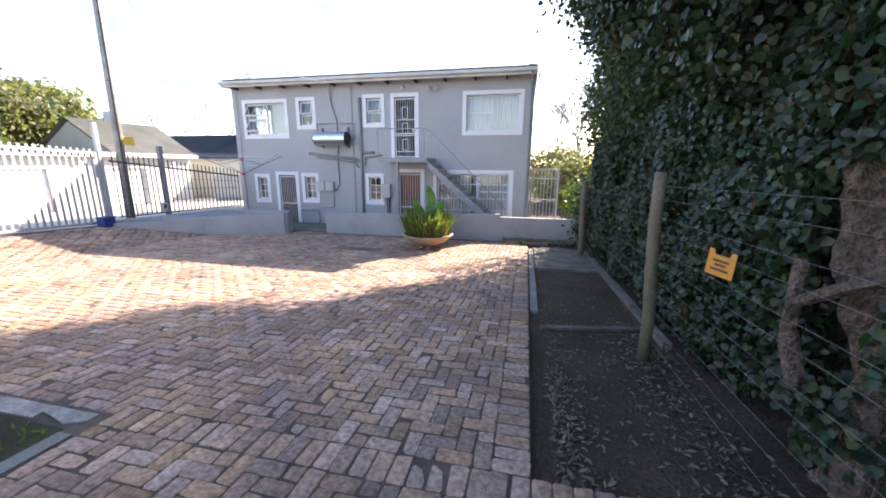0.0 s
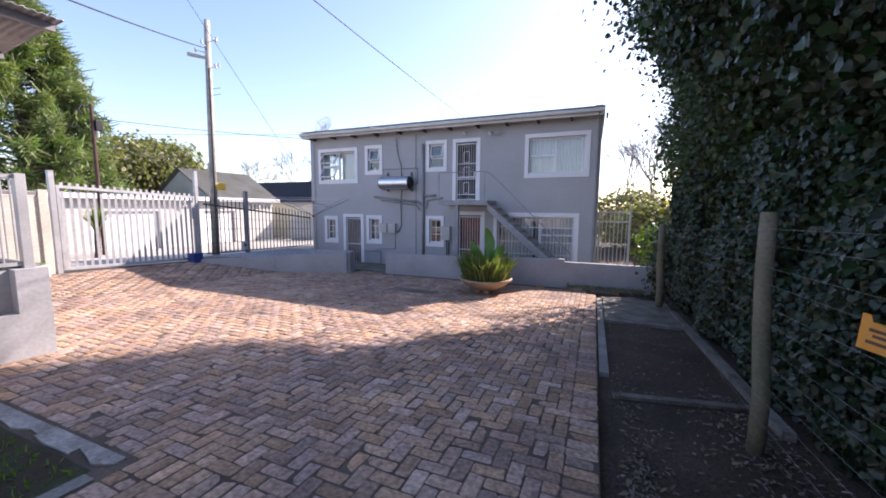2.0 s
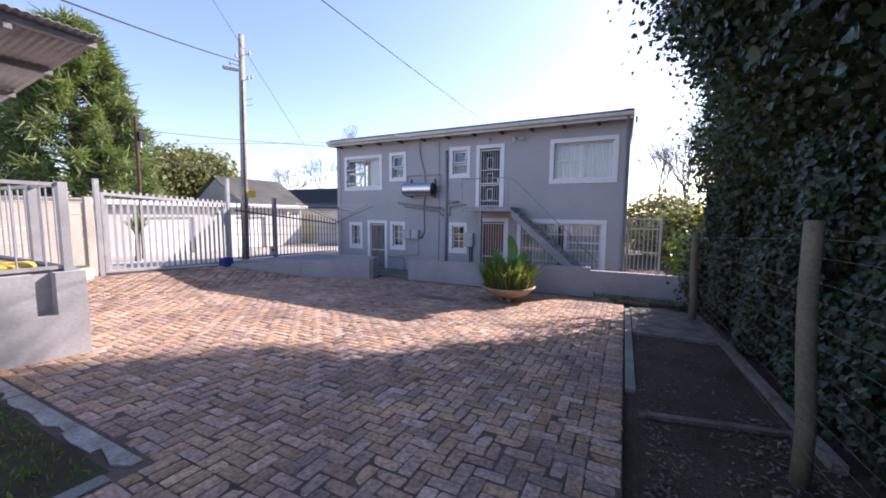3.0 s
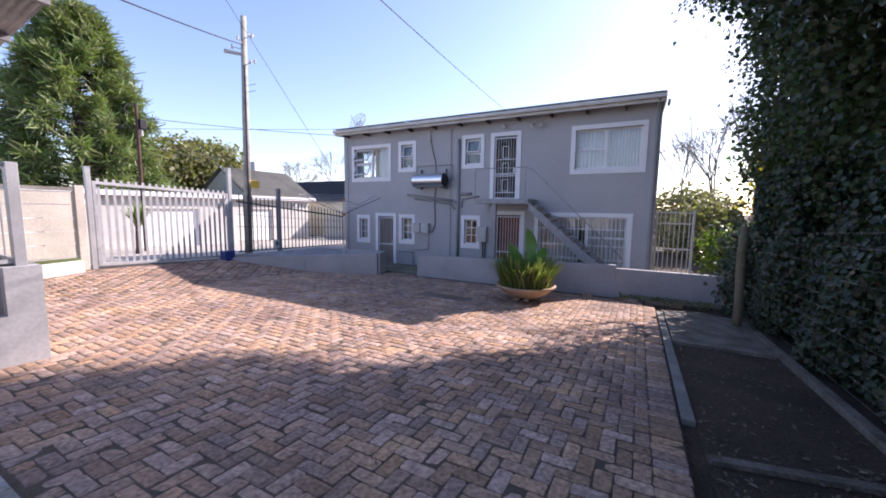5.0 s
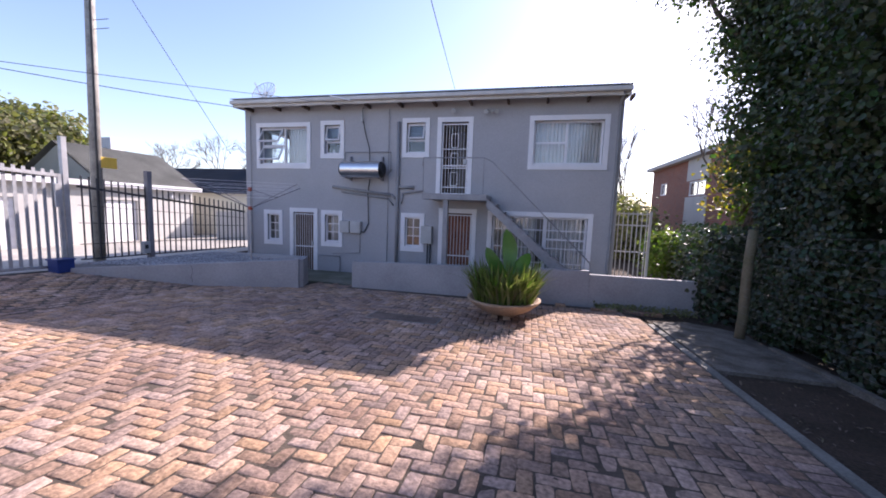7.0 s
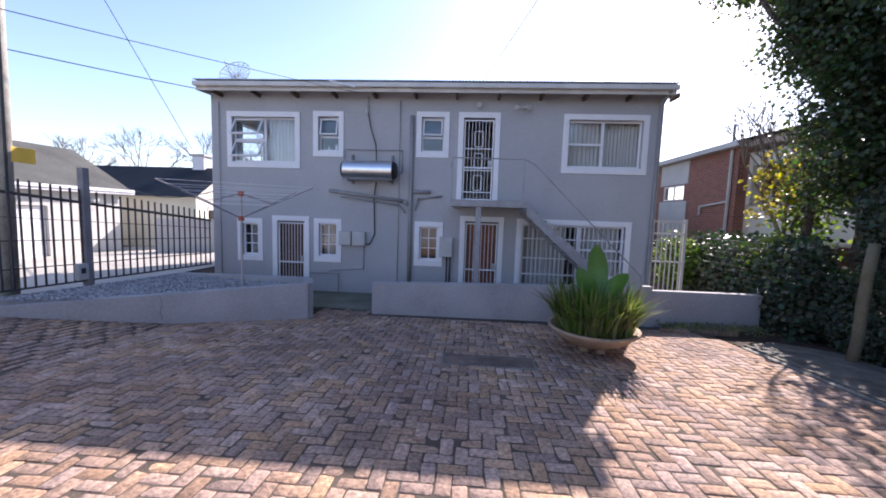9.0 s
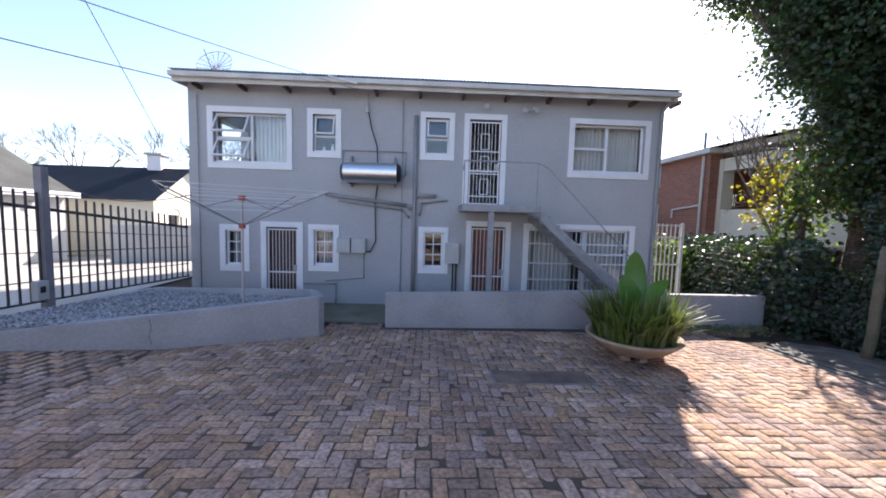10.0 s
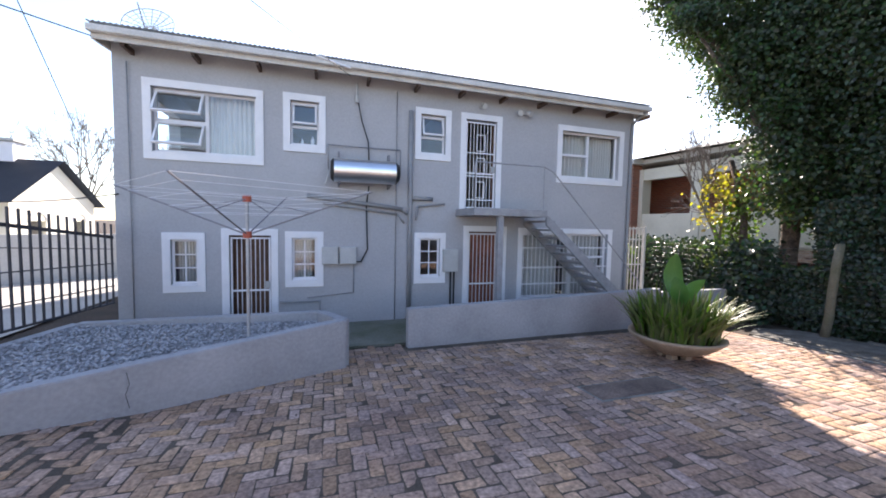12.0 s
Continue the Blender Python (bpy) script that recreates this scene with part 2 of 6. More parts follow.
def box(bm, x0, x1, y0, y1, z0, z1, bevel=0.0, m=None):
    x0, x1, y0, y1, z0, z1 = min(x0, x1), max(x0, x1), min(y0, y1), max(y0, y1), min(z0, z1), max(z0, z1)
    g = bmesh.ops.create_cube(bm, size=1, matrix=Matrix.Translation(((x0 + x1) / 2, (y0 + y1) / 2, (z0 + z1) / 2)) @ Matrix.Diagonal((x1 - x0, y1 - y0, z1 - z0, 1)))
    vs = g["verts"]
    if bevel:
        es = list({e for v in vs for e in v.link_edges})
        r = bmesh.ops.bevel(bm, geom=es, offset=bevel, segments=2, affect="EDGES", profile=0.6)
        vs = list({v for f in r["faces"] for v in f.verts} | {v for v in vs if v.is_valid})
    if m is not None:
        bmesh.ops.transform(bm, matrix=m, verts=vs)
    return bm


def rod(bm, p, q, r, r2=None, n=8, caps=True):
    p, q = Vector(p), Vector(q)
    d = q - p
    m = Matrix.Translation((p + q) / 2) @ d.to_track_quat("Z", "Y").to_matrix().to_4x4()
    bmesh.ops.create_cone(bm, cap_ends=caps, segments=n, radius1=r, radius2=r if r2 is None else r2, depth=d.length, matrix=m)
    return bm


def rods(bm, pts, r, n=6):
    for a, b in zip(pts[:-1], pts[1:]):
        rod(bm, a, b, r, None, n)
    return bm


def B():
    return bmesh.new()


def slab(bm, pts, z0, z1):
    """An upright prism on a plan polygon; z0, z1 numbers or functions of (x, y)."""
    f0, f1 = (z if callable(z) else (lambda x, y, k=z: k) for z in (z0, z1))
    lo = [bm.verts.new((x, y, f0(x, y))) for x, y in pts]
    hi = [bm.verts.new((x, y, f1(x, y))) for x, y in pts]
    n = len(pts)
    bm.faces.new(hi)
    bm.faces.new(lo[::-1])
    for i in range(n):
        bm.faces.new((lo[i], lo[(i + 1) % n], hi[(i + 1) % n], hi[i]))
    bmesh.ops.recalc_face_normals(bm, faces=bm.faces)
    return bm


def beam(bm, a, b, width, z0, z1):
    """A wall or rail from plan point a to b, centred on that line."""
    d = Vector((b[0] - a[0], b[1] - a[1])).normalized()
    nx, ny = -d.y * width / 2, d.x * width / 2
    return slab(bm, [(a[0] + nx, a[1] + ny), (a[0] - nx, a[1] - ny), (b[0] - nx, b[1] - ny), (b[0] + nx, b[1] + ny)], z0, z1)


def cable(name, p, q, sag, r, label, category="cable", group="", material=None, n=16):
    cu = bpy.data.curves.new(name, "CURVE")
    cu.dimensions, cu.bevel_depth, cu.bevel_resolution = "3D", r, 1
    s = cu.splines.new("POLY")
    s.points.add(n - 1)
    for i in range(n):
        k = i / (n - 1)
        v = Vector(p).lerp(Vector(q), k)
        s.points[i].co = (v.x, v.y, v.z - sag * 4 * k * (1 - k), 1)
    cu.materials.append(material or CABLE)
    return tagged(new(name, cu), label, category, group)


def wall_open(bm, x0, x1, z0, z1, y0, y1, holes, swap=False):
    """A wall along x, from y0 to y1 thick, with holes (xa, xb, za, zb), as one shell; swap: along y."""
    xs = sorted({x0, x1, *(h[0] for h in holes), *(h[1] for h in holes)})
    zs = sorted({z0, z1, *(h[2] for h in holes), *(h[3] for h in holes)})
    nx, nz = len(xs) - 1, len(zs) - 1

    def free(i, k):
        if not (0 <= i < nx and 0 <= k < nz):
            return False
        cx, cz = (xs[i] + xs[i + 1]) / 2, (zs[k] + zs[k + 1]) / 2
        return not any(h[0] < cx < h[1] and h[2] < cz < h[3] for h in holes)

    made = {}

    def vert(i, k, side):
        if (i, k, side) not in made:
            y = (y0, y1)[side]
            made[(i, k, side)] = bm.verts.new((y, xs[i], zs[k]) if swap else (xs[i], y, zs[k]))
        return made[(i, k, side)]

    for i in range(nx):
        for k in range(nz):
            if not free(i, k):
                continue
            ring = ((i, k), (i + 1, k), (i + 1, k + 1), (i, k + 1))
            bm.faces.new([vert(a, b, 0) for a, b in ring])
            bm.faces.new([vert(a, b, 1) for a, b in ring[::-1]])
            for e, (di, dk) in enumerate(((0, -1), (1, 0), (0, 1), (-1, 0))):
                if not free(i + di, k + dk):
                    (a, b), (c, d) = ring[e], ring[(e + 1) % 4]
                    bm.faces.new((vert(c, d, 0), vert(a, b, 0), vert(a, b, 1), vert(c, d, 1)))
    bmesh.ops.recalc_face_normals(bm, faces=bm.faces)
    return bm


LEAF = np.array([(0, 0, 0), (-.42, .05, .10), (-.48, .50, .14), (0, 1, -.06), (.48, .50, .14), (.42, .05, .10)])
NARROW = np.array([(0, 0, 0), (-.16, .25, .05), (-.17, .6, .06), (0, 1, -.05), (.17, .6, .06), (.16, .25, .05)])


def leaves(rng, pts, nrm, size, droop=0.6, shape=LEAF, spread=0.6):
    """Folded leaves at pts, facing about nrm and hanging down: vertices, edges, faces."""
    n = len(pts)
    z = nrm + rng.normal(0, spread, (n, 3))
    z /= np.linalg.norm(z, axis=1)[:, None] + 1e-9
    y = np.tile((0.0, 0.0, -droop), (n, 1)) + rng.normal(0, 0.55, (n, 3))
    x = np.cross(y, z)
    x /= np.linalg.norm(x, axis=1)[:, None] + 1e-9
    y = np.cross(z, x)
    s = (size * rng.uniform(0.55, 1.3, n))[:, None, None]
    L = shape[None] * s
    v = pts[:, None] + L[..., 0:1] * x[:, None] + L[..., 1:2] * y[:, None] + L[..., 2:3] * z[:, None]
    base = np.arange(n)[:, None] * 6
    f = np.concatenate([base + np.array([0, 3, 2, 1]), base + np.array([0, 5, 4, 3])])
    return v.reshape(-1, 3), f


def quads(name, v, f, material, parent=None, label=""):
    me = bpy.data.meshes.new(name)
    me.vertices.add(len(v))
    me.vertices.foreach_set("co", np.asarray(v, np.float32).ravel())
    me.loops.add(f.size)
    me.loops.foreach_set("vertex_index", f.astype(np.int32).ravel())
    me.polygons.add(len(f))
    me.polygons.foreach_set("loop_start", np.arange(0, f.size, f.shape[1], dtype=np.int32))
    me.update(calc_edges=True)
    me.materials.append(material)
    ob = new(name, me)
    if parent:
        ob.parent = parent
        ob.matrix_parent_inverse = Matrix.Translation(-world_base(parent))
    if label:
        ob["label"] = label
    return ob


def crown_points(rng, blobs, n, clump=0.34, per=26):
    """Leaf places in clumps near the skins of ellipsoids (x, y, z, rx, ry, rz)."""
    vol = np.array([b[3] * b[4] + b[4] * b[5] + b[3] * b[5] for b in blobs])
    pick = rng.choice(len(blobs), n // per, p=vol / vol.sum())
    bl = np.array(blobs)[pick]
    d = rng.normal(0, 1, (len(pick), 3))
    d /= np.linalg.norm(d, axis=1)[:, None]
    r = rng.uniform(0.55, 1.0, len(pick)) ** 0.5 * rng.uniform(0.88, 1.12, len(pick))
    c = bl[:, :3] + d * bl[:, 3:] * r[:, None]
    pts = np.repeat(c, per, axis=0) + rng.normal(0, clump, (len(c) * per, 3)) * np.array((1, 1, 0.7))
    return pts, np.repeat(d, per, axis=0)


def limb(bm, p, q, r0, r1, rng, k=5, wob=0.12, n=8):
    """One tapering, slightly crooked tube from p to q."""
    p, q = Vector(p), Vector(q)
    d = (q - p).normalized()
    u = d.orthogonal().normalized()
    w = d.cross(u)
    last = None
    for i in range(k + 1):
        t = i / k
        c = p.lerp(q, t) + (Vector(rng.normal(0, wob, 3)) if 0 < i < k else Vector())
        r = r0 + (r1 - r0) * t
        ring = [bm.verts.new(c + (u * math.cos(6.2832 * a / n) + w * math.sin(6.2832 * a / n)) * r) for a in range(n)]
        if last:
            for a in range(n):
                bm.faces.new((last[a], last[(a + 1) % n], ring[(a + 1) % n], ring[a]))
        else:
            bm.faces.new(ring[::-1])
        last = ring
    bm.faces.new(last)
    return bm


# ---------------------------------------------------------------- ground
def gz(x, y):
    """Height of the yard: it falls towards the house and rises a little to the gate."""
    return 0.03 - 0.05 * min(max(y, -1.0), 10.8) + 0.10 * min(max(-x - 9.3, 0.0), 2.6)


def ground():
    xs = [-600, -250, -120, -60, -35, -25] + [i * 0.75 - 18 for i in range(0, 32)] + [10, 16, 30, 60, 120, 300, 600]
    ys = [-600, -200, -80, -30, -12, -6] + [i * 0.6 - 3 for i in range(0, 30)] + [18, 24, 34, 60, 120, 300, 600]
    v = [(x, y, gz(x, y) - 0.05) for y in ys for x in xs]
    w = len(xs)
    f = [(j * w + i, j * w + i + 1, j * w + i + w + 1, j * w + i + w) for j in range(len(ys) - 1) for i in range(w - 1)]
    single("ground", (v, [], f), SOIL, "bare dark soil ground under the yard", "ground", kind="structure")


ground()


def sheet(name, x0, x1, y0, y1, lift, material, label, category, step=0.6):
    nx, ny = max(1, int((x1 - x0) / step)), max(1, int((y1 - y0) / step))
    v = [(x0 + (x1 - x0) * i / nx, y0 + (y1 - y0) * j / ny, gz(x0 + (x1 - x0) * i / nx, y0 + (y1 - y0) * j / ny) + lift) for j in range(ny + 1) for i in range(nx + 1)]
    w = nx + 1
    f = [(j * w + i, j * w + i + 1, j * w + i + w + 1, j * w + i + w) for j in range(ny) for i in range(nx)]
    return single(name, (v, [], f), material, label, category, kind="structure")


sheet("driveway", -19.0, -12.12, -6.0, 24.0, -0.01, DRIVE, "pale concrete driveway beyond the sliding gate", "driveway")

# ---------------------------------------------------------------- house
FY = 12.65
HX0, HX1, HB, HT = -11.0, 0.08, 18.6, 4.5
T = 0.13
OPEN = {
    "w1": (-10.58, -8.67, 2.59, 3.98), "w2": (-8.33, -7.55, 2.90, 4.01), "w3": (-5.73, -4.92, 2.93, 4.03), "ud": (-4.70, -3.69, 1.90, 4.03),
    "w4": (-2.20, -0.22, 2.63, 4.02), "lw1": (-10.35, -9.67, 0.20, 1.30), "ld": (-9.41, -8.43, -0.62, 1.39), "lw2": (-8.31, -7.59, 0.24, 1.35),
    "lw3": (-5.72, -5.0, 0.24, 1.36), "ld2": (-4.58, -3.50, -0.62, 1.53), "lw4": (-3.19, -0.45, -0.35, 1.51)}


def inner(k):
    a, b, c, d = OPEN[k]
    return (a + T, b - T, c if k in ("ld", "ld2", "ud") else c + T, d - T)


house = thing("house", (-5.5, FY, -0.6), "grey painted two storey house with white window surrounds", "house")
part("front_wall", wall_open(B(), HX0, HX1, -0.75, HT, FY, FY + 0.23, [inner(k) for k in OPEN]), GREY, house)
part("side_wall", wall_open(B(), FY + 0.23, HB, -0.75, HT + 0.3, HX0, HX0 + 0.23, [(13.6, 15.0, 2.7, 3.9)], True), GREY, house)
part("side_wall", wall_open(B(), FY + 0.23, HB, -0.75, HT + 0.3, HX1 - 0.23, HX1, [], True), GREY, house)
part("back_wall", wall_open(B(), HX0 + 0.23, HX1 - 0.23, -0.75, HT + 0.3, HB - 0.23, HB, [(-10.2, -8.8, 2.8, 3.9), (-2.0, -0.6, 2.8, 3.9)]), GREY, house)
part("plinth", box(B(), HX0 - 0.05, HX0 - 0.002, FY + 0.05, FY + 3.0, -0.75, 2.75, 0.01), GREY, house)
part("upper_floor_slab", box(B(), HX0 + 0.24, HX1 - 0.24, FY + 0.24, HB - 0.24, 1.62, 1.86), INTERIOR, house)
part("ground_floor_slab", box(B(), HX0 + 0.24, HX1 - 0.24, FY + 0.24, HB - 0.24, -0.74, -0.62), FLOORIN, house)
part("upper_ceiling", box(B(), HX0 + 0.24, HX1 - 0.24, FY + 0.24, HB - 0.24, 4.30, 4.36), INTERIOR, house)
for x in (-8.5, -6.6, -4.85, -2.9):
    part("inner_wall", box(B(), x - 0.05, x + 0.05, FY + 0.24, FY + 3.19, 1.87, 4.29), INTERIOR, house)
    part("inner_wall", box(B(), x - 0.05, x + 0.05, FY + 0.24, FY + 3.19, -0.61, 1.61), INTERIOR, house)
part("inner_wall", box(B(), -8.44, HX1 - 0.24, FY + 3.2, FY + 3.3, 1.87, 4.29), INTERIOR, house)
part("inner_wall", box(B(), HX0 + 0.24, HX1 - 0.24, FY + 3.2, FY + 3.3, -0.61, 1.61), INTERIOR, house)

# roof: corrugated sheet on rafters, gutter along the front
def corrugated(x0, x1, pitch, amp, pa, pb):
    """Sheet waving along x; pa, pb: (y, z) of its two ends."""
    n = int((x1 - x0) / pitch * 6)
    v, f = [], []
    for k in range(n + 1):
        x = x0 + (x1 - x0) * k / n
        w = amp * math.sin(2 * math.pi * k / 6)
        for (y, z) in (pa, pb):
            for t in (0, -0.006):
                v.append((x, y, z + w + t))
    for k in range(n):
        a, b = 4 * k, 4 * k + 4
        f += [(a, b, b + 2, a + 2), (a + 1, a + 3, b + 3, b + 1), (a, a + 1, b + 1, b), (a + 2, b + 2, b + 3, a + 3)]
    return v, [], f


part("roof", corrugated(-11.10, 0.14, 0.076, 0.009, (12.16, 4.60), (18.9, 5.05)), SHEET, house, "corrugated grey metal roof sheets", True)
bm = B()
box(bm, -11.08, 0.12, 12.24, 12.27, 4.36, 4.565)
part("fascia", bm, GUTTER, house)
part("gutter", box(B(), -11.10, 0.14, 12.13, 12.235, 4.44, 4.545, 0.018), GUTTER, house, "off-white gutter along the roof edge")
for x0 in (-11.10, 0.105):
    bm = B()
    slab(bm, [(x0, 12.28), (x0 + 0.035, 12.28), (x0 + 0.035, 18.9), (x0, 18.9)], lambda x, y: 4.36 + (y - 12.16) * 0.067, lambda x, y: 4.57 + (y - 12.16) * 0.067)
    part("barge_board", bm, GUTTER, house)
for i in range(12):
    x = -10.72 + i * 0.99
    bm = box(B(), x, x + 0.055, 12.275, FY - 0.002, 4.315, 4.41, 0.006)
    part("rafter_end", bm, WOODDARK, house)
bm = B()
rods(bm, [(-0.02, 12.20, 4.44), (-0.02, 12.58, 4.22), (-0.02, 12.58, -0.6)], 0.04, 8)
part("downpipe", bm, PIPE, house)


def surround(k, y=FY):
    a, b, c, d = OPEN[k]
    ia, ib, ic, idd = inner(k)
    bm = B()
    box(bm, a, b, y - 0.03, y - 0.001, idd, d, 0.004)
    if ic > c:
        box(bm, a, b, y - 0.03, y - 0.001, c, ic, 0.004)
    box(bm, a, ia, y - 0.028, y - 0.001, ic, idd, 0.004)
    box(bm, ib, b, y - 0.028, y - 0.001, ic, idd, 0.004)
    return bm


def sash(x0, x1, z0, z1, y, w=0.045, bars_x=(), bars_z=(), tilt=0.0):
    """Frame of a window leaf with glazing bars; tilt: degrees that a top-hung leaf stands open."""
    bm, gl = B(), B()
    box(bm, x0, x1, y, y + 0.04, z1 - w, z1)
    box(bm, x0, x1, y, y + 0.04, z0, z0 + w)
    box(bm, x0, x0 + w, y, y + 0.04, z0 + w, z1 - w)
    box(bm, x1 - w, x1, y, y + 0.04, z0 + w, z1 - w)
    for x in bars_x:
        box(bm, x - 0.012, x + 0.012, y + 0.006, y + 0.034, z0 + w, z1 - w)
    for z in bars_z:
        box(bm, x0 + w, x1 - w, y + 0.008, y + 0.032, z - 0.012, z + 0.012)
    box(gl, x0 + w, x1 - w, y + 0.018, y + 0.023, z0 + w, z1 - w)
    if tilt:
        m = Matrix.Translation((0, y, z1)) @ Matrix.Rotation(radians(-tilt), 4, "X") @ Matrix.Translation((0, -y, -z1))
        for k in (bm, gl):
            bmesh.ops.transform(k, matrix=m, verts=k.verts)
    return bm, gl


def leafed(win, *args, **kw):
    fr, gl = sash(*args, **kw)
    o = part("window_frame", fr, WHITE, win)
    g = part("pane", gl, GLASS, win)
    g.visible_shadow = False


def curtain(win, x0, x1, z0, z1, y, folds=11, material=None):
    n = folds * 8
    v, f = [], []
    for i in range(n + 1):
        x = x0 + (x1 - x0) * i / n
        for z, a in ((z1, 0.018), (z0, 0.035)):
            v.append((x, y + a * math.sin(i * 2 * math.pi / 8 + 0.7 * math.sin(i * 0.13)), z))
    for i in range(n):
        f.append((2 * i, 2 * i + 1, 2 * i + 3, 2 * i + 2))
    part("curtain", (v, [], f), material or CURTAIN, win, "pale hanging curtain", True)


RY = FY + 0.10
wi = 0
def window(k, label):
    global wi
    wi += 1
    w = thing("window_%d" % wi, (sum(OPEN[k][:2]) / 2, FY, OPEN[k][2]), label, "window", kind="structure")
    part("surround", surround(k), WHITE, w)
    a, b, c, d = inner(k)
    part("window_sill", box(B(), a, b, FY + 0.004, RY, c, c + 0.02, 0.004), WHITE, w)
    return w, a, b, c + 0.02, d


w, a, b, c, d = window("w1", "wide white window with two open top-hung sashes and a drawn curtain")
mx, mz = a + (b - a) * 0.5, (c + d) / 2
leafed(w, a, b, c, d, RY, w=0.04, bars_x=())
part("mullion", box(B(), mx - 0.03, mx + 0.03, RY - 0.012, RY + 0.05, c + 0.04, d - 0.04), WHITE, w)
part("transom", box(B(), a + 0.04, mx - 0.03, RY - 0.01, RY + 0.05, mz - 0.03, mz + 0.03), WHITE, w)
for za, zb in ((mz + 0.03, d - 0.04), (c + 0.04, mz - 0.03)):
    leafed(w, a + 0.045, mx - 0.035, za, zb, RY - 0.055, w=0.035, tilt=32)
curtain(w, mx - 0.02, b - 0.02, c, d + 0.03, RY + 0.22, 9)
for k, lab in (("w2", "small white bathroom window with a top-hung sash ajar"), ("w3", "small white upper window with a top-hung sash ajar")):
    w, a, b, c, d = window(k, lab)
    mz = c + (d - c) * 0.42
    leafed(w, a, b, c, d, RY, w=0.035)
    part("transom", box(B(), a + 0.035, b - 0.035, RY - 0.01, RY + 0.05, mz - 0.025, mz + 0.025), WHITE, w)
    leafed(w, a + 0.04, b - 0.04, mz + 0.03, d - 0.04, RY - 0.05, w=0.032, tilt=14)
    if k == "w2":
        for dx, h in ((0.20, 0.14), (0.40, 0.20)):
            bt = thing("bottle", (a + dx, RY + 0.08, c), "white plastic bottle standing on the window sill", "bottle", "bottles on the sill")
            bm = rod(B(), (a + dx, RY + 0.09, c), (a + dx, RY + 0.09, c + h * 0.7), 0.035, 0.033, 12)
            rod(bm, (a + dx, RY + 0.09, c + h * 0.7), (a + dx, RY + 0.09, c + h * 0.85), 0.033, 0.014, 12)
            part("body", bm, WHITE, bt, "", True)
            part("cap", rod(B(), (a + dx, RY + 0.09, c + h * 0.85), (a + dx, RY + 0.09, c + h), 0.016, 0.016, 10), WHITE, bt)
w, a, b, c, d = window("w4", "wide white upper window with closed pale curtains")
mx = a + (b - a) * 0.48
leafed(w, a, b, c, d, RY, w=0.045)
part("mullion", box(B(), mx - 0.03, mx + 0.03, RY - 0.012, RY + 0.05, c + 0.045, d - 0.045), WHITE, w)
part("transom", box(B(), a + 0.045, mx - 0.03, RY - 0.01, RY + 0.05, (c + d) / 2 - 0.025, (c + d) / 2 + 0.025), WHITE, w)
curtain(w, a, mx + 0.1, c, d + 0.03, RY + 0.2, 9)
curtain(w, mx + 0.1, b, c, d + 0.03, RY + 0.2, 10)
for k in ("lw1", "lw2", "lw3"):
    w, a, b, c, d = window(k, "small white cottage pane window on the ground floor")
    leafed(w, a, b, c, d, RY - 0.04, w=0.04, bars_x=((a + b) / 2,), bars_z=(c + (d - c) * 0.36, c + (d - c) * 0.66))
    if k != "lw3":
        curtain(w, a + 0.02, b - 0.1, c, d, RY + 0.2, 6)


def bars(parent, x0, x1, z0, z1, y, n, hz, r=0.009, material=None):
    mt = material or WHITE
    for i in range(n):
        x = x0 + (x1 - x0) * (i + 0.5) / n
        part("bar", rod(B(), (x, y, z0), (x, y, z1), r, None, 6), mt, parent)
    for z in hz:
        part("rail", box(B(), x0, x1, y - 0.022, y - 0.010, z - 0.015, z + 0.015), mt, parent)


w, a, b, c, d = window("lw4", "large white ground floor window behind upright burglar bars")
mx = a + (b - a) * 0.57
leafed(w, a, b, c, d, RY, w=0.05)
part("mullion", box(B(), mx - 0.05, mx + 0.05, RY - 0.015, RY + 0.05, c + 0.05, d - 0.05), WHITE, w)
part("transom", box(B(), mx + 0.05, b - 0.05, RY - 0.01, RY + 0.05, d - 0.62, d - 0.57), WHITE, w)
curtain(w, a, mx - 0.25, c, d, RY + 0.25, 12)
curtain(w, mx, b, c, d, RY + 0.25, 12)
bars(w, a, b, c, d, FY + 0.03, 22, (c + 0.35, c + 0.75, d - 0.35))

